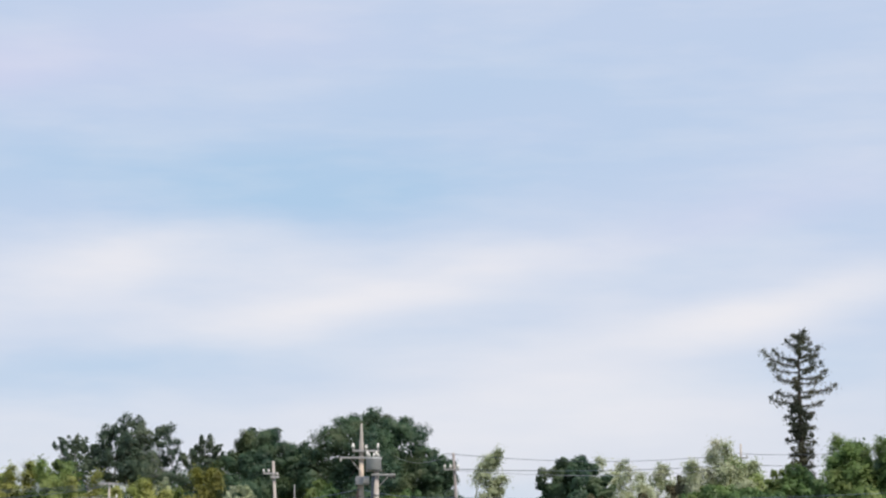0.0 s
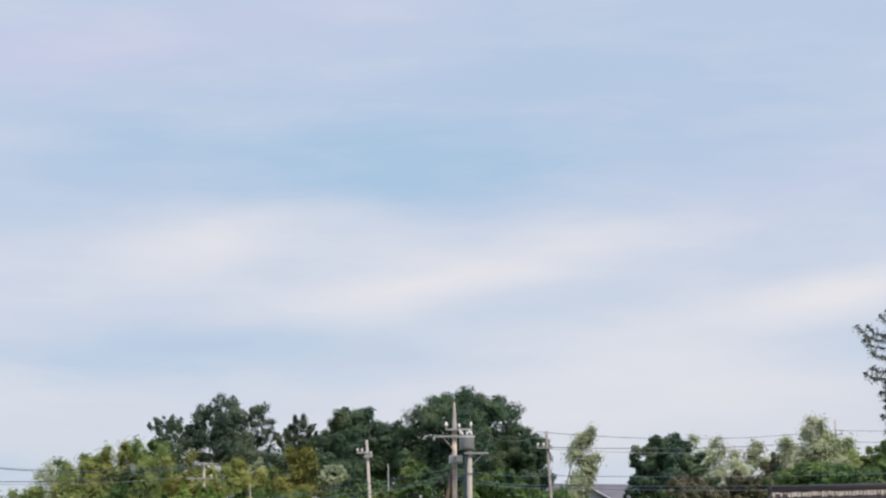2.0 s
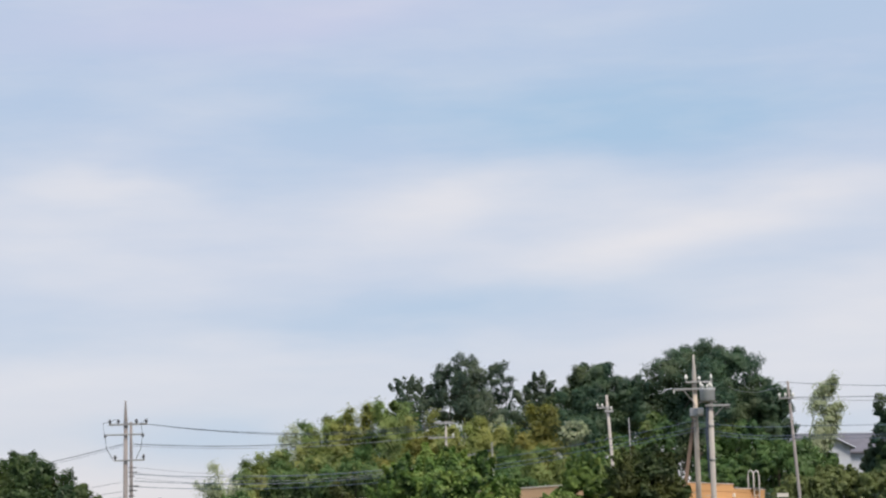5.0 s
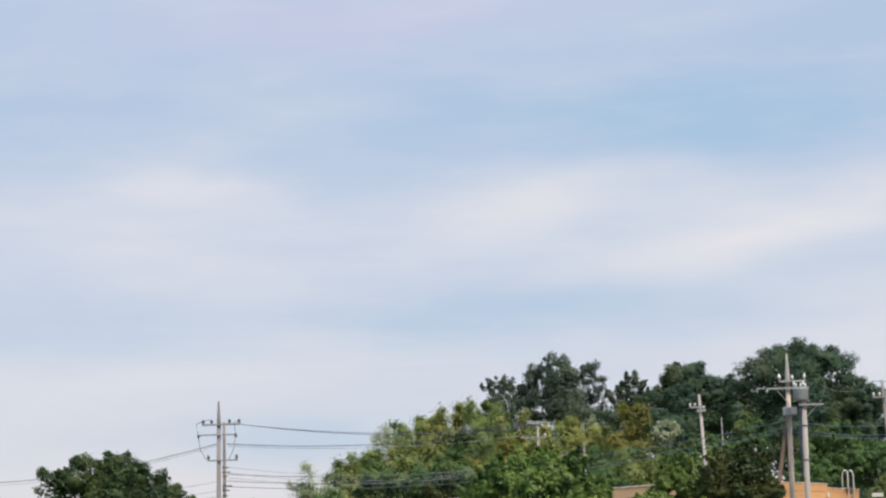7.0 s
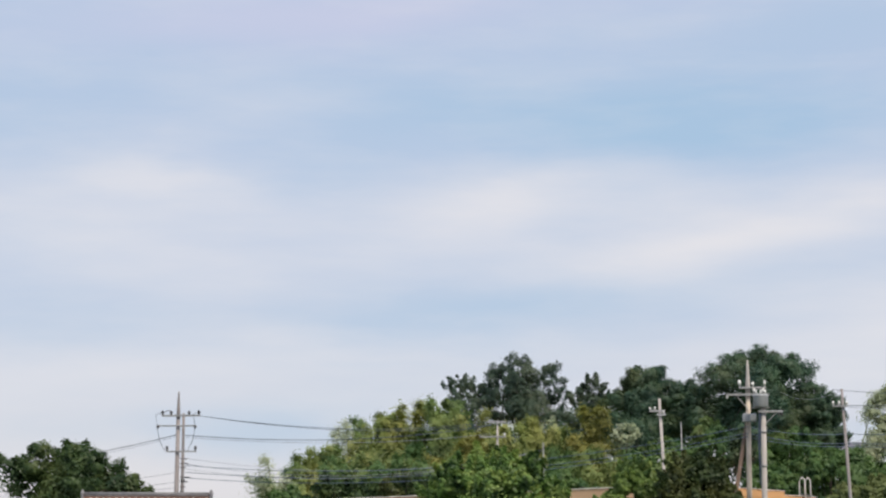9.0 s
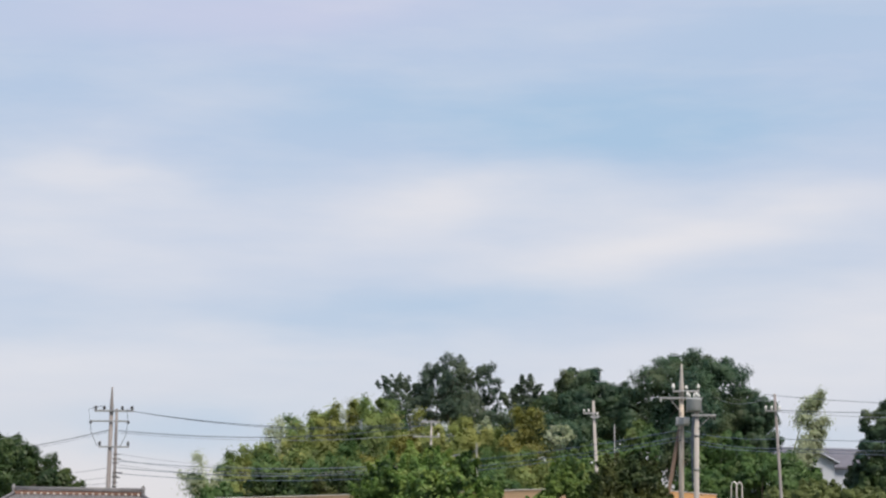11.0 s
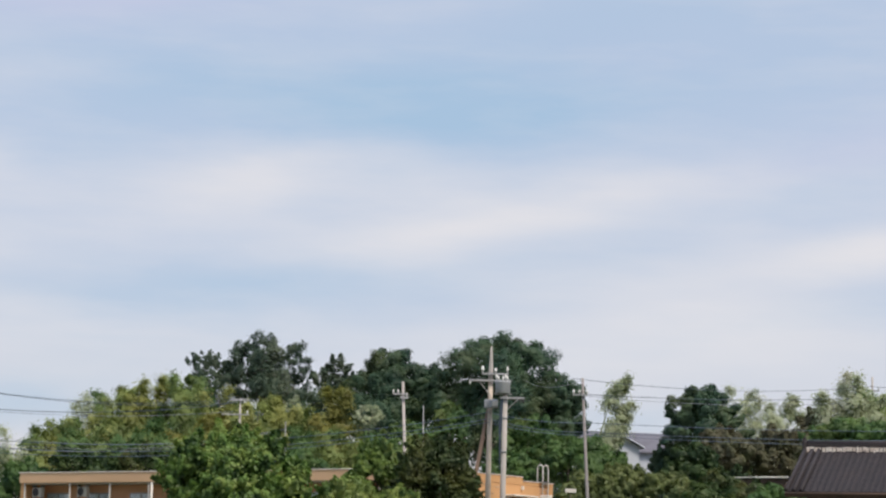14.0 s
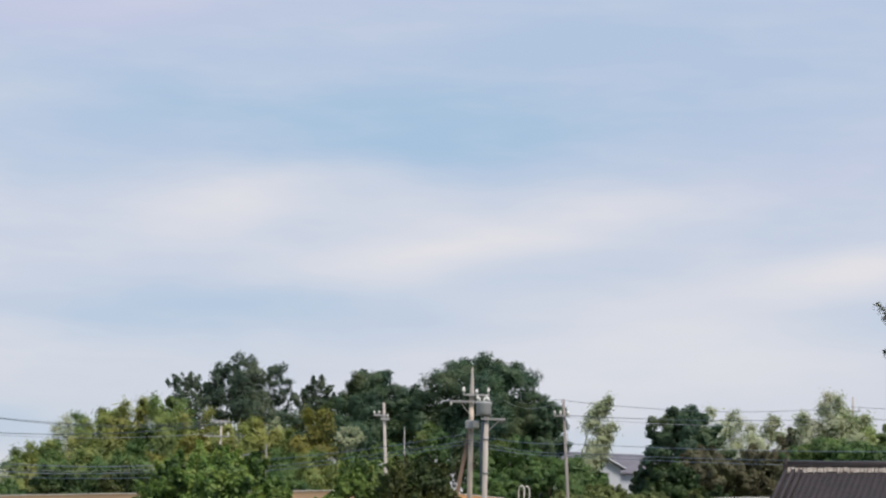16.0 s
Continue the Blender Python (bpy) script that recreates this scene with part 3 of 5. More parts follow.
broadleaf(-5.4, 179.9, 21.04, 3.31, 12.35, LEAF_GREY, 24000, "open-crowned grey-green tree with sky showing through", 16, fill=0.06, cone=0.0, boughs=26, twigs=10, spray=0.9, loose=0.28, lump=(0.18, 0.36), bark=PALE_BARK,
          lobes=[(-0.23, 19.49, 1.55), (-1.79, 18.68, 1.64), (1.53, 18.89, 1.55), (-1.07, 16.78, 1.94), (1.11, 16.92, 2.12), (-3.00, 16.60, 1.30), (2.60, 17.80, 1.00), (1.90, 18.90, 1.20), (-1.30, 19.30, 1.10), (2.20, 16.60, 1.40), (-0.20, 17.80, 1.50)])
broadleaf(-9.9, 180.7, 19.82, 2.54, 13.20, LEAF_GREY, 9000, "sparse grey-green tree with thin outer twigs", 17, fill=0.06, cone=0.0, boughs=26, twigs=10, spray=1.3, loose=0.34, lump=(0.16, 0.34), bark=PALE_BARK,
          lobes=[(-0.39, 18.86, 0.97), (0.67, 18.20, 1.17), (1.21, 16.86, 1.65), (2.20, 17.70, 1.20), (-1.30, 18.50, 0.60)])
broadleaf(-2.5, 172.0, 15.02, 2.50, 10.45, LEAF_DARK, 15399, "dark evergreen tree low on the hill", 18)
broadleaf(2.1, 174.0, 16.30, 2.95, 10.62, LEAF_DARK, 18200, "dark evergreen tree behind the bamboo", 19)
broadleaf(7.4, 149.8, 13.83, 1.52, 9.81, LEAF_GREEN, 15399, "small green dome-shaped tree at the hill's foot", 20)
broadleaf(10.8, 159.6, 14.24, 2.32, 9.23, LEAF_DARK, 16800, "dark tree behind the utility poles", 21)
broadleaf(13.1, 154.4, 13.31, 2.62, 8.65, LEAF_GREEN, 21000, "green tree beside the domed hill tree", 22)
broadleaf(14.8, 147.3, 11.72, 1.97, 8.00, LEAF_GREEN, 16800, "green leafy tree behind the leaning pole", 23)
broadleaf(16.7, 145.1, 11.25, 1.69, 7.58, LEAF_GREEN, 15399, "round green tree below the leaning bamboo", 24)
broadleaf(5.1, 155.9, 12.93, 2.26, 8.60, LEAF_GREEN, 15399, "mixed green tree at the foot of the hill", 25)
# two added pale crowns imitate bright sky showing through gaps in the wood
broadleaf(-2.9, 158.0, 14.46, 0.76, 12.96, LEAF_PALE, 380, "small pale leaf cluster standing in for a sky gap among the bamboo", 27, fill=0.0, boughs=10, twigs=4, loose=0.9)
broadleaf(2.2, 152.0, 13.52, 1.10, 11.87, LEAF_PALE, 800, "thin pale leaf cluster standing in for sky between the trees", 26, fill=0.0, boughs=12, twigs=4, loose=0.9)
# trees on the back of the hill that close the view between the crowns
for bx, by, top, half, low, seed in ((-8.6, 195.8, 18.46, 3.32, 12.54, 101), (-2.9, 197.0, 18.88, 3.33, 12.69, 102), (2.3, 198.0, 19.77, 3.35, 12.82, 103), (7.1, 196.9, 19.49, 2.86, 12.82, 104),
                                     (10.9, 195.7, 19.44, 2.84, 12.34, 105), (16.1, 195.3, 18.06, 3.79, 11.92, 106), (-12.9, 189.6, 16.25, 3.22, 11.22, 107), (-17.0, 185.2, 14.73, 2.70, 10.05, 108)):
    broadleaf(bx, by, top, half, low, LEAF_DARK, 6000, "dark evergreen tree on the back of the hill", seed, fill=0.4)
for bx, by, top, half, low, seed in ((27.5, 162.7, 13.14, 2.79, 8.04, 111), (29.9, 162.3, 13.16, 3.19, 10.01, 112), (35.0, 161.2, 13.68, 3.19, 9.94, 113), (41.0, 160.9, 14.84, 3.21, 9.91, 114), (18.2, 164.0, 11.32, 2.79, 7.18, 115)):
    broadleaf(bx, by, top, half, low, LEAF_GREEN, 6000, "green tree at the back of the wood", seed, fill=0.4)
# bamboo grove
bamboo(-20.2, 148.6, 11.07, 0.94, 7.92, LEAF_PALE, "pale feathery bamboo clump at the grove's edge", 31, culms=8, leaves=250)
bamboo(-18.6, 150.8, 11.3, 1.47, 8.05, LEAF_BAMBOO, "yellow-green bamboo clump at the low end of the grove", 32, culms=14, leaves=1000)
bamboo(-17.6, 153.0, 11.84, 1.19, 8.16, LEAF_BAMBOO_GREEN, "green bamboo clump in the grove", 33, culms=14, leaves=1297)
bamboo(-16.7, 154.1, 12.49, 1.05, 8.22, LEAF_BAMBOO, "yellow-green bamboo clump stepping down the slope", 56, culms=9, leaves=1075)
bamboo(-19.5, 149.7, 10.5, 1.10, 7.62, LEAF_BAMBOO_GREEN, "low green bamboo clump at the grove's end", 57, culms=9, leaves=1075)
bamboo(-15.9, 157.2, 14.21, 1.30, 9.13, LEAF_PALE, "pale feathery bamboo plumes above the grove", 34, culms=10, leaves=445)
bamboo(-14.5, 157.3, 14.70, 1.22, 9.15, LEAF_BAMBOO_GREEN, "tall green bamboo clump in the grove", 35, culms=17, leaves=1020)
bamboo(-13.5, 156.4, 14.98, 1.44, 8.93, LEAF_BAMBOO, "tall yellow-green bamboo clump in the grove", 36, culms=17, leaves=1020)
bamboo(-12.3, 158.5, 15.64, 1.61, 9.05, LEAF_BAMBOO, "tallest yellow-green bamboo clump with feathery tips", 37, culms=19, leaves=1297)
bamboo(-10.6, 157.7, 15.24, 1.60, 9.03, LEAF_BAMBOO_GREEN, "green bamboo clump below the open-crowned tree", 38, culms=17, leaves=1020)
broadleaf(-9.5, 159.7, 15.90, 1.55, 10.11, LEAF_GREEN, 16800, "green tree standing in the bamboo grove", 39)
bamboo(-7.8, 156.8, 14.75, 1.52, 9.60, LEAF_BAMBOO, "yellow-green bamboo clump on the slope", 40, culms=17, leaves=1020)
bamboo(-8.6, 151.8, 12.80, 1.65, 8.59, LEAF_GOLD, "golden bamboo clump turning colour", 41, culms=12, leaves=1222)
bamboo(-15.5, 149.2, 11.18, 1.63, 7.30, LEAF_BAMBOO_GREEN, "leafy green bamboo clump near the flats", 42, culms=17, leaves=1020)
bamboo(-12.6, 148.5, 11.78, 1.98, 7.32, LEAF_GREEN, "leafy green bamboo clump near the flats", 43, culms=17, leaves=1020)
bamboo(-10.0, 147.7, 11.41, 1.97, 7.32, LEAF_BAMBOO_GREEN, "dense green bamboo behind the flats", 44, culms=17, leaves=1020)
bamboo(-5.8, 153.9, 12.63, 1.49, 9.47, LEAF_BAMBOO, "yellow-green bamboo on the slope", 45, culms=14, leaves=1000)
bamboo(-3.8, 154.9, 13.93, 1.95, 9.56, LEAF_BAMBOO, "broad yellow-green bamboo clump on the slope", 46, culms=22, leaves=1080)
bamboo(-0.3, 156.0, 14.86, 1.28, 10.03, LEAF_GOLD, "cone-shaped golden bamboo clump", 47, culms=17, leaves=1080, droop=0.8)
bamboo(-1.4, 150.0, 11.68, 1.81, 8.25, LEAF_BAMBOO_GREEN, "green bamboo clump behind the flats", 48, culms=14, leaves=1000)
bamboo(1.1, 150.0, 11.72, 1.81, 8.28, LEAF_BAMBOO, "dull yellow-green bamboo clump on the slope", 49, culms=14, leaves=1000)
bamboo(3.6, 149.0, 11.32, 1.44, 7.92, LEAF_BAMBOO_GREEN, "dull green bamboo clump at the slope's foot", 50, culms=12, leaves=1222)
broadleaf(-18.9, 144.7, 9.2, 1.6, 6.38, LEAF_GREEN, 14000, "low green shrubbery at the grove's end", 51, name="shrub", category="shrub")
broadleaf(-20.3, 144.5, 7.3, 1.25, 4.66, LEAF_GREEN, 8000, "low dark shrubbery beside the tiled house", 52, name="shrub", category="shrub")
# the dark gaps under the bamboo are put into these two leaf colours
broadleaf(-15.9, 146.1, 10.16, 2.49, 6.13, LEAF_DEEP, 12000, "undergrowth below the bamboo, leaves coloured darker for shade", 53, name="shrub", category="shrub")
broadleaf(-11.7, 146.5, 10.07, 2.84, 6.20, LEAF_SHADE, 13000, "undergrowth behind the flats, shade put into its leaf colour", 54, name="shrub", category="shrub")
broadleaf(-2.1, 146.0, 10.17, 3.18, 6.31, LEAF_GREEN, 19600, "green undergrowth behind the flats", 55, name="shrub", category="shrub")
# garden trees in front of the flats
broadleaf(-4.3, 101.9, 8.57, 3.26, 3.75, LEAF_FRESH, 60000, "bright green broad garden tree in front of the flats", 61, cone=0.42, fill=0.06, spray=1.5, ragged=0.5, loose=0.2, deep=1.15, lump=(0.17, 0.30), boughs=34, twigs=22, leaf=0.21,
          lobes=[(-0.13, 7.42, 1.26), (-1.69, 6.87, 1.26), (1.44, 6.89, 1.20), (-2.18, 5.89, 1.20), (2.50, 5.73, 1.14), (-0.11, 5.90, 2.09), (-0.90, 7.75, 0.60), (0.65, 7.70, 0.62), (-2.20, 5.00, 1.00), (2.60, 4.80, 1.05)])
broadleaf(0.8, 101.0, 6.54, 1.76, 3.56, LEAF_LIME, 30000, "fresh green garden tree before the flats", 62, fill=0.08, boughs=22, leaf=0.16, spray=1.5, ragged=0.5)
broadleaf(1.8, 103.0, 8.24, 1.20, 4.72, LEAF_LIME, 22000, "slender fresh green tree beside a dark one", 63, leaf=0.20, spray=1.5, ragged=0.5)
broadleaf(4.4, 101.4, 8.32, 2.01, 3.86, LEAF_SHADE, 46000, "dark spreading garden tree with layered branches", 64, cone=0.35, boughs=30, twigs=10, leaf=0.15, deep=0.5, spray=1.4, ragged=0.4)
broadleaf(2.8, 99.0, 6.04, 1.20, 3.43, LEAF_LIME, 16000, "lower green garden tree", 65, fill=0.08, leaf=0.20, spray=1.5, ragged=0.5)
broadleaf(10.9, 145.6, 10.50, 2.12, 7.18, LEAF_GREEN, 12000, "green shrubbery behind the flats and poles", 66, name="shrub", category="shrub")
# the right-hand wood
bamboo(15.0, 139.2, 10.9, 0.54, 9.00, LEAF_GREEN, "green bamboo culms leaning out over the trees", 71, culms=6, leaves=900, droop=0.7, lean=0.4, plume=0.7)
bamboo(15.0, 141.2, 14.62, 0.32, 11.35, LEAF_PALE, "tall pale bamboo plume leaning to one side", 72, culms=7, leaves=1400, droop=0.25, lean=2.7, plume=0.68, leaf=0.25)
broadleaf(23.2, 148.2, 15.18, 2.68, 9.76, LEAF_DARK, 30799, "dark round evergreen tree behind the cables", 73, cone=0.0, fill=0.05, boughs=20, loose=0.35,
          lobes=[(0.04, 14.10, 1.16), (-1.26, 13.37, 1.08), (1.47, 13.68, 1.08), (-0.27, 12.34, 1.67), (-1.57, 11.59, 0.96), (1.80, 12.20, 1.20)])
broadleaf(21.5, 150.5, 11.56, 1.18, 8.59, LEAF_DARK, 11200, "small dark tree beside the white house", 74)
bamboo(26.4, 153.8, 15.31, 1.36, 10.65, LEAF_PALE, "pale bamboo beside the dark round tree", 75, culms=11, leaves=552)
bamboo(28.4, 153.4, 14.82, 1.13, 10.66, LEAF_PALE, "slender pale bamboo clump above brown scrub", 76, culms=10, leaves=552)
broadleaf(23.1, 138.1, 11.89, 2.37, 8.06, LEAF_BROWN, 19600, "brownish withered scrub tree", 77)
broadleaf(26.5, 138.5, 11.97, 2.39, 7.79, LEAF_BROWN, 19600, "brown withered tree behind the dark roof", 78)
broadleaf(20.0, 130.5, 10.51, 1.66, 7.05, LEAF_DEEP, 16800, "green bushy tree before the dark round tree", 79)
broadleaf(15.9, 129.0, 8.9, 1.89, 5.70, LEAF_OLIVE, 13000, "olive shrubbery behind the green roof", 80, name="shrub", category="shrub")
broadleaf(13.7, 128.3, 8.42, 1.56, 5.65, LEAF_OLIVE, 10000, "olive-green shrubbery behind the green roof", 81, name="shrub", category="shrub")
broadleaf(18.3, 127.7, 8.45, 1.72, 5.69, LEAF_OLIVE, 12000, "olive shrubbery below the white house", 82, name="shrub", category="shrub")
# shadow over the next three shrubs is painted in as darker leaves
broadleaf(20.9, 124.3, 8.61, 2.13, 5.33, LEAF_SHADE, 13000, "shrubbery at the wood's edge, shade put into its leaf colour", 83, name="shrub", category="shrub")
broadleaf(21.2, 117.1, 7.55, 2.16, 4.58, LEAF_SHADE, 18200, "scrub before the wood, leaves coloured dark for shade", 84, name="shrub", category="shrub")
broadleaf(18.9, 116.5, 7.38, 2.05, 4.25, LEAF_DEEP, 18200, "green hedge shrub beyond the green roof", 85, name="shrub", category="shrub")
broadleaf(21.5, 114.0, 7.24, 1.68, 4.24, LEAF_GREEN, 18200, "green hedge shrub beside the dark roof", 86, name="shrub", category="shrub")
bamboo(28.7, 147.2, 14.43, 1.23, 11.37, LEAF_PALE, "pale green bamboo clump behind the dark roof", 87, culms=7, leaves=860)
broadleaf(30.2, 144.9, 13.63, 1.65, 10.51, LEAF_BROWN, 12600, "brownish tree behind the dark roof", 88)
bamboo(31.6, 142.5, 15.50, 2.19, 11.41, LEAF_PALE, "large pale feathery bamboo behind the dark roof", 89, culms=19, leaves=946)
bamboo(33.5, 143.1, 14.68, 1.56, 11.10, LEAF_BAMBOO_GREEN, "green bamboo beside the far cable pole", 90, culms=14, leaves=1000)
broadleaf(31.4, 138.5, 12.55, 3.78, 9.77, LEAF_GREEN, 25200, "green undergrowth below the pale bamboo", 91)
broadleaf(35.5, 139.5, 13.77, 2.09, 10.17, LEAF_GREEN, 16800, "yellow-green undergrowth at the conifer's foot", 92)
tall_conifer(40.1, 154.9, 24.07, 2.86, 14.93, "tall thin conifer with tufted tiers of branches", 93)
bamboo(39.8, 144.6, 15.98, 1.45, 10.84, LEAF_BAMBOO_GREEN, "dark green bamboo beside the conifer", 94, culms=14, leaves=1297)
bamboo(41.2, 143.2, 15.62, 1.62, 10.74, LEAF_BAMBOO_GREEN, "dense green bamboo at the wood's end", 95, culms=17, leaves=1020)
broadleaf(42.3, 145.0, 15.15, 3.29, 10.14, LEAF_DARK, 25200, "dark tree behind the green bamboo", 96)
bamboo(43.6, 142.5, 15.70, 1.80, 10.70, LEAF_BAMBOO_GREEN, "green bamboo at the far end of the wood", 97, culms=14, leaves=1297)
# the tree beside the left pole
broadleaf(-26.2, 118.0, 10.12, 3.98, 5.13, LEAF_DEEP, 36000, "dark green rounded tree above the tiled house", 98, cone=0.12, loose=0.3, boughs=36, twigs=10, leaf=0.19,
          lobes=[(-1.86, 8.86, 1.23), (0.04, 8.85, 1.23), (1.51, 8.40, 1.08), (-3.16, 8.12, 1.23), (2.69, 7.71, 0.80), (-0.95, 7.73, 1.80), (1.39, 7.16, 1.64), (2.50, 7.20, 1.10), (-2.60, 7.60, 1.20), (0.20, 8.40, 1.20), (3.20, 6.90, 0.80)])


def far_wood():
    """A low unbroken belt of woodland behind everything, past counting."""
    rng = np.random.default_rng(200)
    n = 42000
    a = rng.uniform(radians(-7.0), radians(20), n)
    lump = 1.2 * np.sin(a * 90) + 0.9 * np.sin(a * 233 + 1) + 0.5 * np.sin(a * 517)
    h = rng.random(n) ** 0.55
    d = 203 + rng.uniform(-2.5, 2.5, n) + 2.5 * np.sin(a * 150) * (1 - h)
    at = np.stack([np.sin(a) * d, np.cos(a) * d, 3.6 + h * (8.0 + lump)], 1)
    out = np.stack([-np.sin(a), -np.cos(a), np.full(n, 0.5)], 1)
    ob = new("far_wood", leaf_cloud("far_wood", at, out, 0.45, 0.28, LEAF_DARK, rng))
    tagged(ob, "low belt of dark woodland behind the hill", "wood", kind="stuff")


far_wood()


# ---------------------------------------------------------------- block of flats
def sub(parent, name, x0, y0, z0, x1, y1, z1, mat, label="", bevel=0.01):
    return part(name, box(x0, y0, z0, x1, y1, z1, bevel), mat, parent, label)


def flats():
    at = pose(-18.6, 140.8, 0, 0, 0, -38.1)
    root = thing("apartment_building", at, "two-storey orange-beige block of flats with recessed balconies", "building")
    W, D, H = 30.5, 11.1, 8.0
    sub(root, "wall", 0.0, 1.3, 0.0, W - 0.30, D, 7.30, RECESS, "brick-toned wall at the back of the balconies")
    sub(root, "wall", 0.0, 0.0, 0.0, 0.30, 1.3, 7.36, RENDER_WALL, "orange-beige end wall")
    side = part("wall", box(W - 0.30, 0.0, 0.0, W, D, 7.50, 0.01), RENDER_WALL, root, "bright orange-beige side wall")
    sub(root, "parapet", W - 0.30, 0.0, 7.504, W + 0.02, 8.0, 7.92, RENDER_WALL, "raised orange parapet")
    sub(root, "parapet", W - 0.30, 8.004, 7.504, W + 0.02, D, 7.70, RENDER_WALL, "lower orange parapet")
    sub(root, "coping", W - 0.34, -0.02, 7.924, W + 0.06, 8.02, 7.96, COPING)
    sub(root, "coping", W - 0.34, 8.03, 7.704, W + 0.06, D + 0.04, 7.74, COPING)
    sub(root, "parapet", 0.06, -0.18, 7.38, W - 0.35, 0.05, 7.94, PARAPET, "tan roof band over the balconies")
    sub(root, "parapet", 0.06, 0.06, 7.38, 0.25, D, 7.94, PARAPET)
    sub(root, "coping", 0.03, -0.22, 7.944, W - 0.36, 0.10, 8.0, COPING, "pale metal coping")
    sub(root, "roof", 0.26, 0.06, 7.304, W - 0.31, D, 7.38, FLOORING, "flat pale roof")
    sub(root, "balcony_floor", 0.31, 0.02, 4.85, W - 0.31, 1.29, 5.0, FLOORING)
    sub(root, "balustrade", 0.31, 0.0, 5.01, W - 0.31, 0.10, 5.75, RENDER_WALL)
    # partitions of the bays
    for x in (0.42, 4.12, 7.31, 10.32, 13.6, 16.9, 20.2, 23.5, 26.8, 29.9):
        sub(root, "partition", x - 0.04, -0.10, 5.754, x + 0.04, -0.02, 7.376, WHITE, "off-white bay post")
    # a drain pipe beside the garden tree
    part("downpipe", tube([(10.62, -0.12, 0.0), (10.62, -0.12, 7.36)], 0.07, 8), WHITE, root, "off-white downpipe", True)
    for x0, x1 in ((0.95, 2.85), (4.30, 6.10), (7.66, 9.45), (11.0, 12.9), (14.2, 16.0), (17.5, 19.3), (20.8, 22.6), (24.1, 25.9), (27.4, 29.2)):
        balcony_door(root, x0, x1, 1.3, 5.02, 6.84)
    # side wall: a door under a canopy, a lamp
    part("canopy", box(W, 5.9, 6.80, W + 0.9, 8.3, 6.90, 0.02), COPING, root, "thin pale door canopy")
    door = part("door", box(W + 0.004, 6.45, 4.6, W + 0.05, 7.35, 6.70, 0.01), DARKWOOD, root, "dark brown door")
    part("handle", tube([(W + 0.09, 7.22, 5.55), (W + 0.09, 7.22, 5.75)], 0.02, 6), GALV, door)
    part("doorframe", box(W + 0.004, 7.38, 4.6, W + 0.07, 7.5, 6.76, 0.01), ALU, root)
    part("landing", box(W + 0.004, 5.6, 4.40, W + 1.6, 10.6, 4.58, 0.02), FLOORING, root)
    lamp = part("wall_lamp", box(W + 0.004, 7.82, 7.22, W + 0.16, 7.98, 7.44, 0.03), WHITE, root, "small white wall lamp")
    part("joint", box(W + 0.002, 9.75, 5.0, W + 0.03, 9.79, 7.45), CREAM, side)
    part("joint", box(W + 0.002, 10.45, 5.0, W + 0.03, 10.49, 7.45), CREAM, side)
    return root


def balcony_door(root, x0, x1, y, z0, z1):
    """A sliding balcony door: frame, two sashes, curtain behind the glass."""
    win = part("window", box(x0, y - 0.05, z1 - 0.06, x1, y - 0.002, z1, 0.005), ALU, root, "grey aluminium sliding balcony door")
    part("frame", box(x0, y - 0.05, z0, x0 + 0.06, y - 0.002, z1 - 0.062), ALU, win)
    part("frame", box(x1 - 0.06, y - 0.05, z0, x1, y - 0.002, z1 - 0.062), ALU, win)
    mid = (x0 + x1) / 2
    part("frame", box(mid - 0.04, y - 0.06, z0, mid + 0.04, y - 0.002, z1 - 0.062), ALU, win)
    part("curtain", box(mid + 0.05, y - 0.018, z0, x1 - 0.07, y - 0.003, z1 - 0.07), CURTAIN, win, "pale drawn curtain")
    part("curtain", box(x0 + 0.07, y - 0.018, z0, mid - 0.05, y - 0.003, z1 - 0.07), CURTAIN, win, "pale drawn curtain")
    for a, b in ((x0 + 0.065, mid - 0.045), (mid + 0.045, x1 - 0.065)):
        pane = part("pane", box(a, y - 0.036, z0, b, y - 0.030, z1 - 0.065), GLASS, win)
        pane.visible_shadow = False


def air_conditioner():
    root = thing("air_conditioner", pose(0, 0, 0), "beige outdoor air-conditioning unit hung under the balcony ceiling", "air conditioner", "air-conditioning units of the flats")
    part("casing", box(-0.38, -0.15, 0.0, 0.38, 0.15, 0.56, 0.025), BEIGE, root)
    ring = bmesh.new()
    for k in range(5):
        r = 0.05 + 0.045 * k
        tube([(-0.08 + r * math.cos(a * math.tau / 20), -0.165, 0.29 + r * math.sin(a * math.tau / 20)) for a in range(21)], 0.008, 4, ring)
    part("fan_grille", ring, DARKINS, root, "dark round fan grille")
    part("fan_recess", tube([(-0.08, -0.151, 0.29), (-0.08, -0.158, 0.29)], 0.25, 20), DARKINS, root)
    for x in (-0.34, 0.34):
        part("bracket", box(x - 0.02, -0.16, 0.582, x + 0.02, 0.16, 0.72), GALV, root)
        part("bracket", box(x - 0.02, -0.16, -0.04, x + 0.02, 0.16, -0.002), GALV, root)
    return root


flats()
FLAT = pose(-18.6, 140.8, 0, 0, 0, -38.1)
first = air_conditioner()
first.matrix_world = FLAT @ pose(1.05, 0.45, 6.56)
copy_thing(first, FLAT @ pose(4.72, 0.45, 6.58))


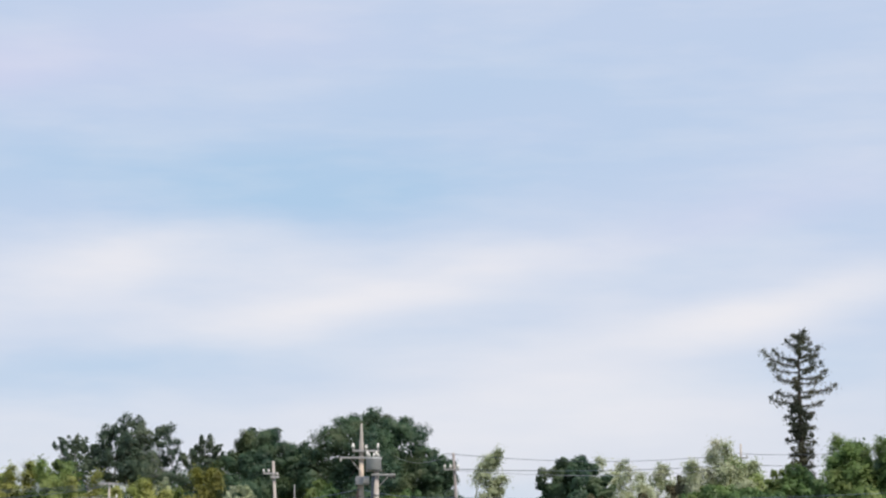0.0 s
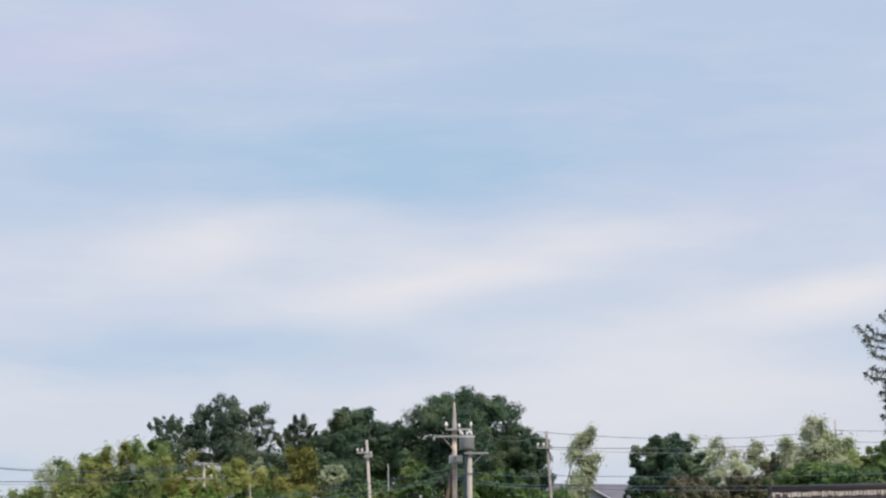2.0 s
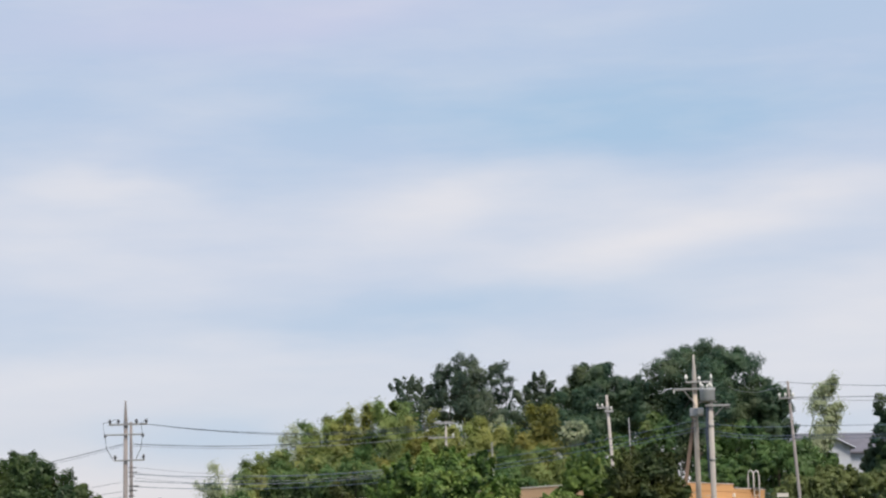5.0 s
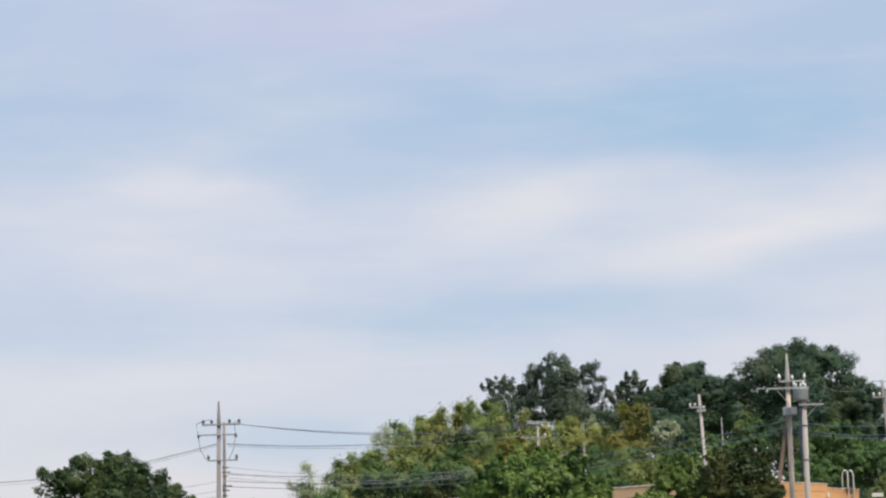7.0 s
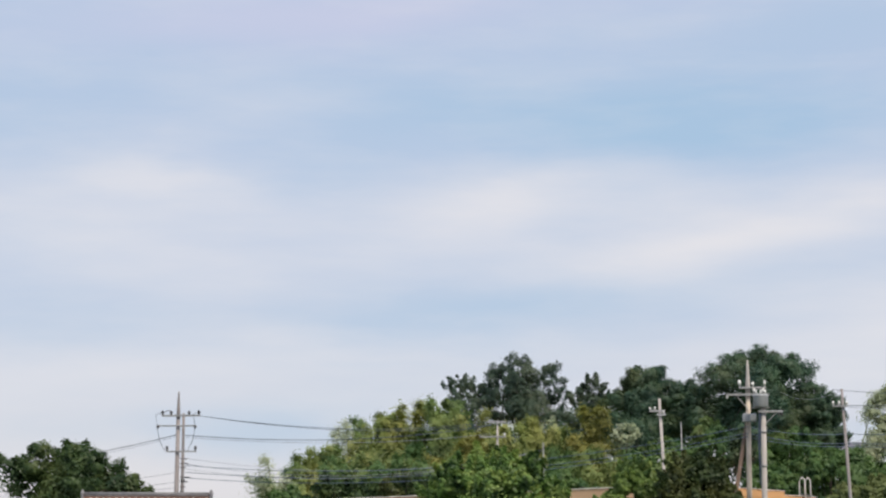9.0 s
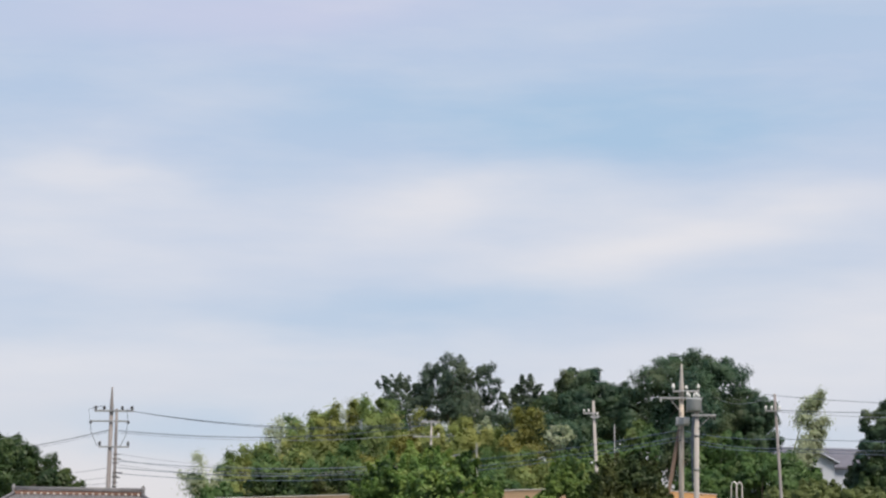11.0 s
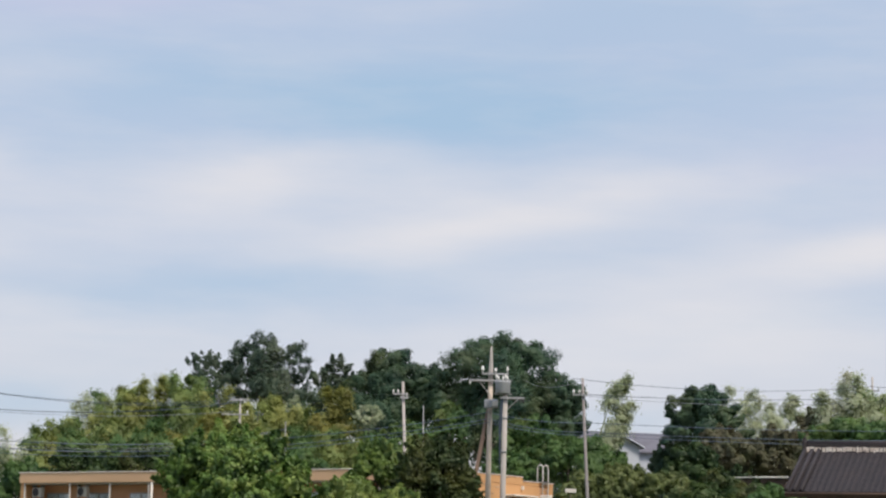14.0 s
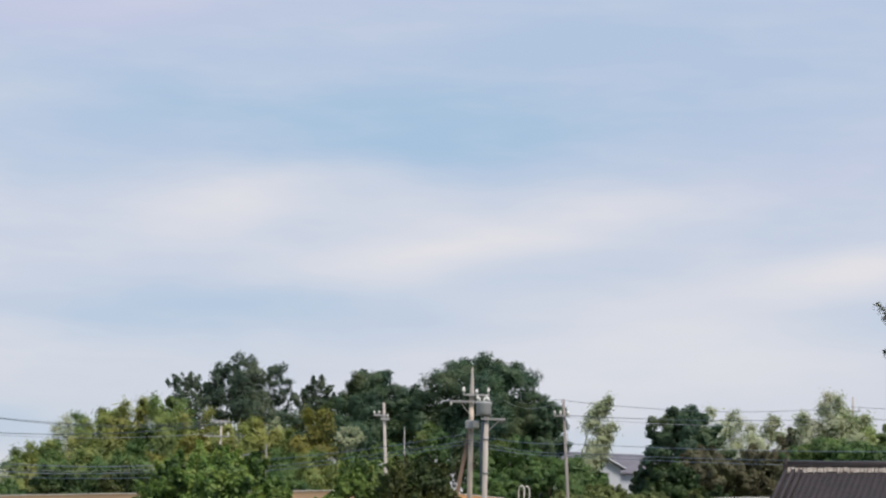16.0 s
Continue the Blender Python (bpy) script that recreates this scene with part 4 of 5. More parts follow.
def roof_ladder():
    root = thing("roof_ladder", FLAT @ pose(30.5, 10.05, 7.74), "off-white tubular ladder hoops over the roof edge", "ladder")
    for y in (-0.27, 0.27):
        pts = [(0.18, y, -2.6), (0.18, y, 0.75), (0.12, y, 0.92), (0.0, y, 1.0), (-0.12, y, 0.92), (-0.18, y, 0.75), (-0.18, y, 0.02)]
        part("hoop", tube(pts, 0.035, 8), WHITE, root, smooth=True)
    for k in range(9):
        part("rung", tube([(0.18, -0.27, -2.5 + 0.3 * k), (0.18, 0.27, -2.5 + 0.3 * k)], 0.016, 6), WHITE, root, smooth=True)
    part("bracket", box(-0.24, -0.42, 0.0, 0.22, 0.42, 0.04), GALV, root)


roof_ladder()


def equipment_cabinet():
    root = thing("equipment_cabinet", FLAT @ pose(31.3, 8.75, 4.58), "tall white equipment cabinet on the outside landing", "cabinet")
    part("casing", box(-0.35, -0.55, 0.1, 0.35, 0.15, 1.95, 0.03), WHITE, root)
    part("casing", box(-0.30, 0.20, 0.1, 0.30, 0.62, 2.42, 0.03), WHITE, root, "taller white housing")
    part("base", box(-0.36, -0.56, 0.0, 0.36, 0.64, 0.098, 0.01), CONCRETE, root)
    part("duct", tube([(-0.1, -0.2, 1.95), (-0.1, -0.2, 2.1), (0.1, -0.2, 2.2)], 0.07, 8), GALV, root)


equipment_cabinet()


# ---------------------------------------------------------------- tiled houses
def tiled_slope(corner, along, down, n, cols, rows, trim=None):
    """Pantiles: rolls along each column, a step at each row; trim(u, v) tells how far a tile lies inside the roof."""
    c, a, d, up = Vector(corner), Vector(along), Vector(down), Vector(n)
    bm = bmesh.new()
    for i in range(cols):
        for j in range(rows):
            u0, u1, v0, v1 = i / cols, (i + 1) / cols, j / rows, (j + 1.12) / rows
            if trim and not trim((u0 + u1) / 2, (v0 + v1) / 2):
                continue
            prof = ((0, 0.030), (0.22, 0.036), (0.42, 0.008), (0.72, 0.0), (1.0, 0.030))
            top = [bm.verts.new(c + a * (u0 + (u1 - u0) * p) + d * v0 + up * h) for p, h in prof]
            low = [bm.verts.new(c + a * (u0 + (u1 - u0) * p) + d * v1 + up * (h + 0.018)) for p, h in prof]
            lip = [bm.verts.new(c + a * (u0 + (u1 - u0) * p) + d * v1 + up * (h - 0.01)) for p, h in prof]
            for k in range(4):
                bm.faces.new((top[k], low[k], low[k + 1], top[k + 1]))
                bm.faces.new((low[k], lip[k], lip[k + 1], low[k + 1]))
    return bm


def slab(points, thick):
    """A flat plate of that thickness below the outline."""
    bm = bmesh.new()
    f = bm.faces.new([bm.verts.new(p) for p in points])
    bm.normal_update()
    out = bmesh.ops.extrude_face_region(bm, geom=[f])["geom"]
    bmesh.ops.translate(bm, verts=[g for g in out if isinstance(g, bmesh.types.BMVert)], vec=(0, 0, -thick))
    bmesh.ops.recalc_face_normals(bm, faces=bm.faces)
    return bm


def dark_tiled_house():
    """Gabled house: ridge along local x, front slope towards local -y."""
    root = thing("house", pose(19.07, 93.07, 0, 0, 0, -21.5), "old house with dark tiled gable roof and plastered ridge", "house")
    L, run, ridge, eave = 5.85, 4.2, 7.55, 5.72
    rise = ridge - eave
    nf = Vector((0, -rise, run)).normalized()
    nb = Vector((0, rise, run)).normalized()
    over = 0.25
    part("roof_deck", slab([(-over, 0, ridge), (-over, -run, eave), (L + over, -run, eave), (L + over, 0, ridge)], 0.14), DARKWOOD, root)
    part("roof_deck", slab([(-over, 0.01, ridge), (L + over, 0.01, ridge), (L + over, run, eave), (-over, run, eave)], 0.14), DARKWOOD, root)
    tagged(part("roof_tiles", tiled_slope((-over, 0, ridge + 0.02), (L + 2 * over, 0, 0), (0, -run, -rise), nf, 26, 17), TILE_DARK, root, "dark grey-brown clay pantiles"), kind="stuff")
    tagged(part("roof_tiles", tiled_slope((L + over, 0, ridge + 0.02), (-L - 2 * over, 0, 0), (0, run, -rise), nb, 26, 17), TILE_DARK, root), kind="stuff")
    # verge rolls down the gable edges
    for x in (-over + 0.05, -over + 0.34, -over + 0.62, L + over - 0.05, L + over - 0.34):
        part("verge_roll", tube([(x, -0.1, ridge + 0.07), (x, -run - 0.06, eave + 0.08)], 0.085, 8), TILE_DARK, root, smooth=True)
    # ridge: plastered course with a beaded row of tile ends, capped with dark tiles
    part("ridge_base", box(-over, -0.17, ridge - 0.04, L + over, 0.17, ridge + 0.14, 0.02), TILE_DARK, root)
    row = bmesh.new()
    k = 0
    x = -over + 0.12
    rnd = random.Random(5)
    while x < L + over - 0.1:
        w = rnd.uniform(0.045, 0.075)
        box(x, -0.225 - rnd.uniform(0, 0.03), ridge + 0.0 - rnd.uniform(0, 0.06), x + w * 1.7, -0.16, ridge + 0.13 + rnd.uniform(0, 0.03), 0.0, row)
        x += w * 1.7 + rnd.uniform(0.015, 0.05)
    tagged(part("ridge_plaster", row, PLASTER, root, "broken beaded row of white plaster under the ridge"), kind="stuff")
    for k in range(3):
        part("ridge_course", box(-over - 0.02, -0.19 + 0.02 * k, ridge + 0.142 + 0.05 * k, L + over + 0.02, 0.19 - 0.02 * k, ridge + 0.19 + 0.05 * k, 0.012), TILE_DARK, root)
    part("ridge_cap", tube([(-over - 0.05, 0, ridge + 0.32), (L + over + 0.05, 0, ridge + 0.32)], 0.095, 10), TILE_DARK, root, smooth=True)
    for x in (-over - 0.06, L + over - 0.06):
        orn = box(x, -0.26, ridge - 0.05, x + 0.14, 0.26, ridge + 0.40, 0.05)
        tube([(x + 0.07, 0, ridge + 0.3), (x + 0.07, 0, ridge + 0.56)], [0.13, 0.05], 8, orn)
        part("ridge_ornament", orn, TILE_DARK, root, "upright ridge-end tile")
    part("gutter", tube([(-over, -run - 0.09, eave - 0.06), (L + over, -run - 0.09, eave - 0.06)], 0.06, 8), DARKWOOD, root, smooth=True)
    part("wall", box(0.45, -run + 0.8, 0, L - 0.45, run - 0.8, eave - 0.05, 0.02), DARKWOOD, root, "dark timber wall")
    gab = bmesh.new()
    for x in (0.45, L - 0.60):
        a = [gab.verts.new(p) for p in ((x, -run + 0.8, eave - 0.05), (x, run - 0.8, eave - 0.05), (x, 0, ridge - 0.2))]
        b = [gab.verts.new(v.co + Vector((0.15, 0, 0))) for v in a]
        gab.faces.new(a)
        gab.faces.new(b[::-1])
        for k in range(3):
            gab.faces.new((a[k], b[k], b[(k + 1) % 3], a[(k + 1) % 3]))
    bmesh.ops.recalc_face_normals(gab, faces=gab.faces)
    part("gable", gab, DARKWOOD, root)
    part("fascia", box(-over, -run - 0.02, eave - 0.20, L + over, -run + 0.03, eave - 0.142), DARKWOOD, root, "dark eave board")


dark_tiled_house()


def thick_ends(x0, x1, y, z):
    """Rounded ends of the lowest tiles, side by side along an eave."""
    bm = bmesh.new()
    n = int((x1 - x0) / 0.26)
    for k in range(n):
        x = x0 + (x1 - x0) * (k + 0.5) / n
        tube([(x, y - 0.12, z + 0.05), (x, y + 0.07, z - 0.02)], [0.07, 0.075], 8, bm)
    return bm


def grey_tiled_house():
    """Hipped house with a grey tiled roof."""
    root = thing("house", pose(-18.22, 110.51, 0, 0, 0, 184), "house with grey tiled hip roof and dark eaves", "house")
    # local x runs along the ridge, local +y towards the front eave
    L, hx, hy, ridge, eave = 5.9, 1.8, 3.5, 6.68, 5.25
    rise = ridge - eave
    A, B = Vector((0, 0, ridge)), Vector((L, 0, ridge))
    c1, c2, c3, c4 = Vector((-hx, hy, eave)), Vector((L + hx, hy, eave)), Vector((L + hx, -hy, eave)), Vector((-hx, -hy, eave))
    for pts in ((A, B, c2, c1), (B, A, c4, c3), (A, c1, c4), (B, c3, c2)):
        part("roof_deck", slab(pts, 0.12), DARKWOOD, root)
    total_x = L + 2 * hx
    nf = Vector((0, rise, hy)).normalized()
    inside = lambda u, v: (hx * (1 - v) - 0.05) / total_x <= u <= 1 - (hx * (1 - v) - 0.05) / total_x
    front = tiled_slope((-hx, 0, ridge + 0.02), (total_x, 0, 0), (0, hy, -rise), nf, 40, 16, inside)
    tagged(part("roof_tiles", front, TILE, root, "grey clay pantiles"), kind="stuff")
    rear = tiled_slope((L + hx, 0, ridge + 0.02), (-total_x, 0, 0), (0, -hy, -rise), Vector((0, -rise, hy)).normalized(), 40, 16, inside)
    tagged(part("roof_tiles", rear, TILE, root), kind="stuff")
    ins2 = lambda u, v: (hy * (1 - v) - 0.05) / (2 * hy) <= u <= 1 - (hy * (1 - v) - 0.05) / (2 * hy)
    tagged(part("roof_tiles", tiled_slope((0, -hy, ridge + 0.02), (0, 2 * hy, 0), (-hx, 0, -rise), Vector((-rise, 0, hx)).normalized(), 28, 12, ins2), TILE, root), kind="stuff")
    tagged(part("roof_tiles", tiled_slope((L, hy, ridge + 0.02), (0, -2 * hy, 0), (hx, 0, -rise), Vector((rise, 0, hx)).normalized(), 28, 12, ins2), TILE, root), kind="stuff")
    for p, q in ((A, c1), (A, c4), (B, c2), (B, c3)):
        part("hip_roll", tube([tuple(p + Vector((0, 0, 0.12))), tuple(q + Vector((0, 0, 0.07)))], 0.075, 8), TILE, root, smooth=True)
    part("ridge_base", box(-0.1, -0.16, ridge, L + 0.1, 0.16, ridge + 0.17, 0.02), EAVEBOARD, root, "red-brown ridge course")
    for k in range(19):
        part("plaster_dab", box(0.05 + k * 0.305, 0.162, ridge + 0.0, 0.15 + k * 0.305, 0.20, ridge + 0.09, 0.01), PLASTER, root)
    for k in range(22):
        part("ridge_tile", box(0.02 + k * 0.268, -0.19, ridge + 0.174, 0.02 + k * 0.268 + 0.25, 0.19, ridge + 0.23, 0.012), TILE, root)
    part("ridge_cap", tube([(-0.1, 0, ridge + 0.28), (L + 0.1, 0, ridge + 0.28)], 0.09, 10), TILE, root, smooth=True)
    for x in (-0.16, L + 0.04):
        orn = box(x, -0.24, ridge - 0.02, x + 0.12, 0.24, ridge + 0.36, 0.05)
        tube([(x + 0.06, 0, ridge + 0.3), (x + 0.06, 0, ridge + 0.48)], [0.12, 0.05], 8, orn)
        part("ridge_ornament", orn, TILE, root, "upright ridge-end tile")
    part("fascia", box(-hx, hy - 0.04, eave - 0.24, L + hx, hy + 0.02, eave - 0.122), EAVEBOARD, root, "red-brown eave board")
    # round tile ends along the front eave
    ends = thick_ends(-hx + 0.1, L + hx - 0.1, hy, eave)
    tagged(part("eave_tiles", ends, TILE, root, "row of rounded eave tiles"), kind="stuff")
    part("fascia", box(-hx - 0.02, -hy, eave - 0.24, -hx + 0.04, hy - 0.05, eave - 0.122), DARKWOOD, root)
    part("wall", box(-hx + 0.45, -hy + 0.45, 0, L + hx - 0.45, hy - 0.45, eave - 0.1, 0.02), CREAM, root, "peach plaster wall")
    part("wall_beam", box(-hx + 0.42, hy - 0.48, eave - 0.75, L + hx - 0.42, hy - 0.42, eave - 0.62), DARKWOOD, root)


grey_tiled_house()


def white_house():
    """Far house on the hill: slate roof, white gabled wing in front."""
    x, y, z = (24.95, 203.35, 15.55)
    g = ground_z(x, y)
    root = thing("house", pose(x, y, g, 0, 0, 12), "white-walled house with a grey slate roof among trees", "house")
    t = z - g
    peak, eave = t, t - 1.35
    # gabled wing
    gab = bmesh.new()
    prof = ((-0.75, 0), (1.7, 0), (1.7, peak - 0.98), (0.0, peak - 0.12), (-0.75, peak - 1.25))
    a = [gab.verts.new((px, 0, pz)) for px, pz in prof]
    b = [gab.verts.new((px, 6, pz)) for px, pz in prof]
    gab.faces.new(a)
    gab.faces.new(b[::-1])
    for k in range(5):
        gab.faces.new((a[k], b[k], b[(k + 1) % 5], a[(k + 1) % 5]))
    bmesh.ops.recalc_face_normals(gab, faces=gab.faces)
    part("wall", gab, SIDING, root, "white clad gable wall")
    part("roof", slab([(0, -0.5, peak), (0, 6, peak), (2.0, 6, peak - 1.02), (2.0, -0.5, peak - 1.02)], 0.14), SLATE, root, "grey slate roof")
    part("roof", slab([(-0.004, 6, peak), (-0.004, -0.5, peak), (-0.95, -0.5, peak - 1.45), (-0.95, 6, peak - 1.45)], 0.14), SLATE, root)
    part("verge", tube([(0, -0.52, peak - 0.05), (2.0, -0.52, peak - 1.07)], 0.07, 6), SIDING, root, "white verge board")
    part("verge", tube([(0, -0.52, peak - 0.05), (-0.95, -0.52, peak - 1.5)], 0.05, 6), SIDING, root)
    # main block behind
    part("wall", box(-4.0, 3.0, 0, 7.5, 9.5, eave, 0.02), SIDING, root, "white clad wall")
    top = peak + 0.70
    part("roof", slab([(-4.4, 2.5, eave + 0.15), (8.0, 2.5, eave + 0.15), (8.0, 6.2, top), (-4.4, 6.2, top)], 0.14), SLATE, root)
    part("roof", slab([(8.0, 6.21, top), (8.0, 10, eave + 0.15), (-4.4, 10, eave + 0.15), (-4.4, 6.21, top)], 0.14), SLATE, root)
    win = part("window", box(-0.35, -0.06, peak - 2.05, 0.65, -0.004, peak - 1.45, 0.01), ALU, root, "grey framed window")
    part("pane", box(-0.30, -0.075, peak - 2.0, 0.12, -0.064, peak - 1.5), GLASS, win)
    part("pane", box(0.18, -0.075, peak - 2.0, 0.60, -0.064, peak - 1.5), GLASS, win)


white_house()


def green_shed():
    """Long low shed with a green ribbed metal roof."""
    p, q = Vector((10.6, 112.0, 5.75)), Vector((20.4, 131.0, 5.75))
    along = (q - p)
    turn = math.degrees(math.atan2(along.y, along.x))
    L = along.length
    root = thing("shed", pose(p.x, p.y, 0, 0, 0, turn), "long shed with a green painted metal roof", "shed")
    H = p.z
    part("wall", box(0.0, -5.0, 0, L, 0.0, H - 1.35, 0.02), SHED, root, "grey corrugated wall")
    part("gable", slab([(0.0, -5.0, H - 1.34), (0.12, -5.0, H - 1.34), (0.12, -0.1, H - 0.12), (0.0, -0.1, H - 0.12)], 0.3), SHED, root)
    bm = bmesh.new()
    n = 48
    rows_ = []
    for k in range(n + 1):
        x = -0.3 + (L + 0.6) * k / n
        hz = 0.05 if k % 2 else 0.0
        rows_.append([bm.verts.new((x, 0.1, H + hz)), bm.verts.new((x, -5.4, H - 1.3 + hz)), bm.verts.new((x, -5.4, H - 1.36)), bm.verts.new((x, 0.1, H - 0.06))])
    for a, b in zip(rows_, rows_[1:]):
        for i in range(4):
            bm.faces.new((a[i], a[(i + 1) % 4], b[(i + 1) % 4], b[i]))
    bmesh.ops.recalc_face_normals(bm, faces=bm.faces)
    part("roof", bm, GREENROOF, root, "green ribbed metal roof")
    part("ridge_cap", box(-0.32, 0.0, H + 0.056, L + 0.32, 0.18, H + 0.10, 0.01), GREENROOF, root)


green_shed()


def lean_to():
    """A small dark shed among the shrubs, of which the white roof edge shows."""
    p, q = Vector((21.02, 121.19, 7.92)), Vector((23.29, 119.76, 8.03))
    along = q - p
    root = thing("shed", pose(p.x, p.y, 0, 0, 0, math.degrees(math.atan2(along.y, along.x))), "small dark shed with a white roof edge in the scrub", "shed")
    L, H = along.length, p.z
    part("wall", box(0.1, 0.1, 0, L - 0.1, 2.0, H - 0.1, 0.02), DARKWOOD, root)
    part("roof", box(-0.1, -0.1, H - 0.08, L + 0.1, 2.2, H - 0.02, 0.01), SLATE, root)
    part("roof_edge", box(-0.1, -0.16, H - 0.07, 0.85, -0.102, H - 0.02, 0.01), WHITE, root, "white roof edging")
    part("roof_edge", box(0.95, -0.16, H - 0.08, L + 0.1, -0.102, H - 0.005, 0.01), WHITE, root, "white roof edging")


lean_to()


def white_board():
    z = 6.96
    root = thing("notice_board", pose(12.30, 121.38, 0), "small white board on a thin post", "sign")
    part("board", box(-0.29, -0.03, z - 0.1, 0.29, 0.0, z + 0.1, 0.008), WHITE, root)
    part("post", tube([(0, 0.03, 0), (0, 0.03, z)], 0.015, 8), DARKWOOD, root, smooth=True)


white_board()


# ---------------------------------------------------------------- poles and cables
def stand(name, foot, label, group=""):
    return thing(name, Matrix.Translation(foot), label, "utility pole", group)


def insulator(parent, p, r=0.055, h=0.2, mat=None):
    x, y, z = p
    bm = tube([(x, y, z), (x, y, z + h * 0.3), (x, y, z + h * 0.35), (x, y, z + h * 0.6), (x, y, z + h * 0.65), (x, y, z + h)],
              [r * 0.5, r * 0.5, r, r, r * 0.7, r * 0.6], 8)
    return part("insulator", bm, mat or PORCELAIN, parent, smooth=True)


def main_pole():
    tip, low = Vector((6.92, 104.77, 12.62)), Vector((6.89, 104.77, 5.10))
    foot = Vector((low.x, low.y, 0))
    m = 105 / 4135
    H = tip.z
    root = stand("utility_pole", foot, "weathered concrete utility pole with cross-arms and a pointed top", "utility poles")
    dx = tip.x - foot.x
    part("shaft", tube([(0, 0, 0), (dx * 0.5, 0, H * 0.5), (dx, 0, H - 1.5)], [0.150, 0.125, 0.105], 14), CONCRETE_WARM, root, smooth=True)
    part("top_cap", tube([(dx, 0, H - 1.5), (dx, 0, H - 1.1), (dx, 0, H - 0.35), (dx, 0, H)], [0.118, 0.112, 0.065, 0.03], 10), CONCRETE, root, "pale tapered pole cap", True)
    for k in range(7):
        z = 4.2 + 0.45 * k
        part("step_bolt", tube([(-0.3 if k % 2 else 0.3, 0, z), (0, 0, z)], 0.012, 5), GALV, root)
    z = H - 62 * m
    arm = part("crossarm", box(dx - 39 * m, -0.24, z - 0.045, dx + 36 * m, -0.14, z + 0.045, 0.008), GALV, root, "galvanised cross-arm")
    part("brace", tube([(dx - 22 * m, -0.2, z), (dx, -0.14, z - 27 * m)], 0.022, 6), GALV, root)
    insulator(arm, (dx - 37 * m, -0.19, z - 0.2), mat=PORCELAIN)
    for q in (10, 26):
        insulator(arm, (dx + q * m, -0.19, z + 0.045), 0.07, 0.26)
    z2 = H - 50 * m
    up = part("crossarm", box(dx - 16 * m, -0.22, z2 - 0.04, dx + 31 * m, -0.13, z2 + 0.05, 0.008), GALV, root)
    insulator(up, (dx - 15 * m, -0.17, z2 + 0.05), 0.085, 0.30)
    insulator(up, (dx + 8 * m, -0.17, z2 + 0.05), 0.075, 0.22)
    insulator(up, (dx + 29 * m, -0.17, z2 + 0.05), 0.06, 0.30)
    z3 = H - 103 * m
    part("junction_box", box(dx - 11 * m, -0.42, z3 - 0.19, dx + 13 * m, -0.15, z3 + 0.19, 0.03), GREYBOX, root, "pale grey junction box")
    part("junction_box", box(dx + 2 * m, -0.52, z3 - 0.13, dx + 12 * m, -0.43, z3 + 0.13, 0.02), WHITE, root)
    # leaning strut that props the pole
    part("strut", tube([(dx - 1.75, 0.5, -0.1), (dx - 0.06, 0.05, H - 2.75)], [0.115, 0.085], 10), WOODPOLE, root, "brown leaning prop", True)
    return root


def transformer_pole():
    top, low = Vector((7.52, 103.73, 10.38)), Vector((7.47, 103.73, 5.07))
    foot = Vector((low.x, low.y, 0))
    m = 104 / 4135
    H = top.z
    dx = top.x - foot.x
    root = stand("utility_pole", foot, "grey concrete utility pole carrying a transformer", "utility poles")
    part("shaft", tube([(0, 0, 0), (dx, 0, H)], [0.145, 0.112], 14), CONCRETE, root, smooth=True)
    tank = part("transformer", tube([(dx - 0.12, 0, H + 0.02), (dx - 0.12, 0, H + 0.06), (dx - 0.12, 0, H + 0.50), (dx - 0.12, 0, H + 0.54), (dx - 0.12, 0, H + 0.58)], [0.30, 0.34, 0.34, 0.37, 0.30], 18), GREYBOX, root, "grey cylindrical transformer", True)
    for a in (-0.2, 0.0, 0.2):
        insulator(tank, (dx - 0.12 + a, -0.1, H + 0.58), 0.05, 0.22)
    part("hanger", box(dx - 0.5, -0.06, H - 0.02, dx + 0.28, 0.06, H + 0.018), GALV, root)
    z = H - 7 * m
    arm = part("crossarm", box(dx - 0.25, -0.22, z - 0.045, dx + 33 * m, -0.13, z + 0.045, 0.008), GALV, root, "galvanised cross-arm")
    part("brace", tube([(dx + 0.1, -0.15, z - 20 * m), (dx + 24 * m, -0.17, z)], 0.022, 6), GALV, root)
    insulator(arm, (dx + 31 * m, -0.17, z - 0.22), 0.05, 0.18, DARKINS)
    insulator(arm, (dx + 26 * m, -0.17, z - 0.24), 0.05, 0.2, DARKINS)
    bundle = bmesh.new()
    for k in range(3):
        tube([(dx - 0.2 + 0.05 * k, -0.15, H - 0.2), (dx - 0.26 + 0.04 * k, -0.17, H - 1.4), (dx - 0.2, -0.16, H - 3.4)], 0.022, 5, bundle)
    part("cable_drop", bundle, CABLE, root)
    for k in range(8):
        z = 4.0 + 0.45 * k
        part("step_bolt", tube([(-0.32 if k % 2 else 0.32, 0, z), (0, 0, z)], 0.012, 5), GALV, root)
    for z in (3.1, H - 1.1, H - 2.6):
        part("band", tube([(dx * z / H, 0, z), (dx * z / H, 0, z + 0.09)], 0.145, 12), GALV, root, smooth=True)


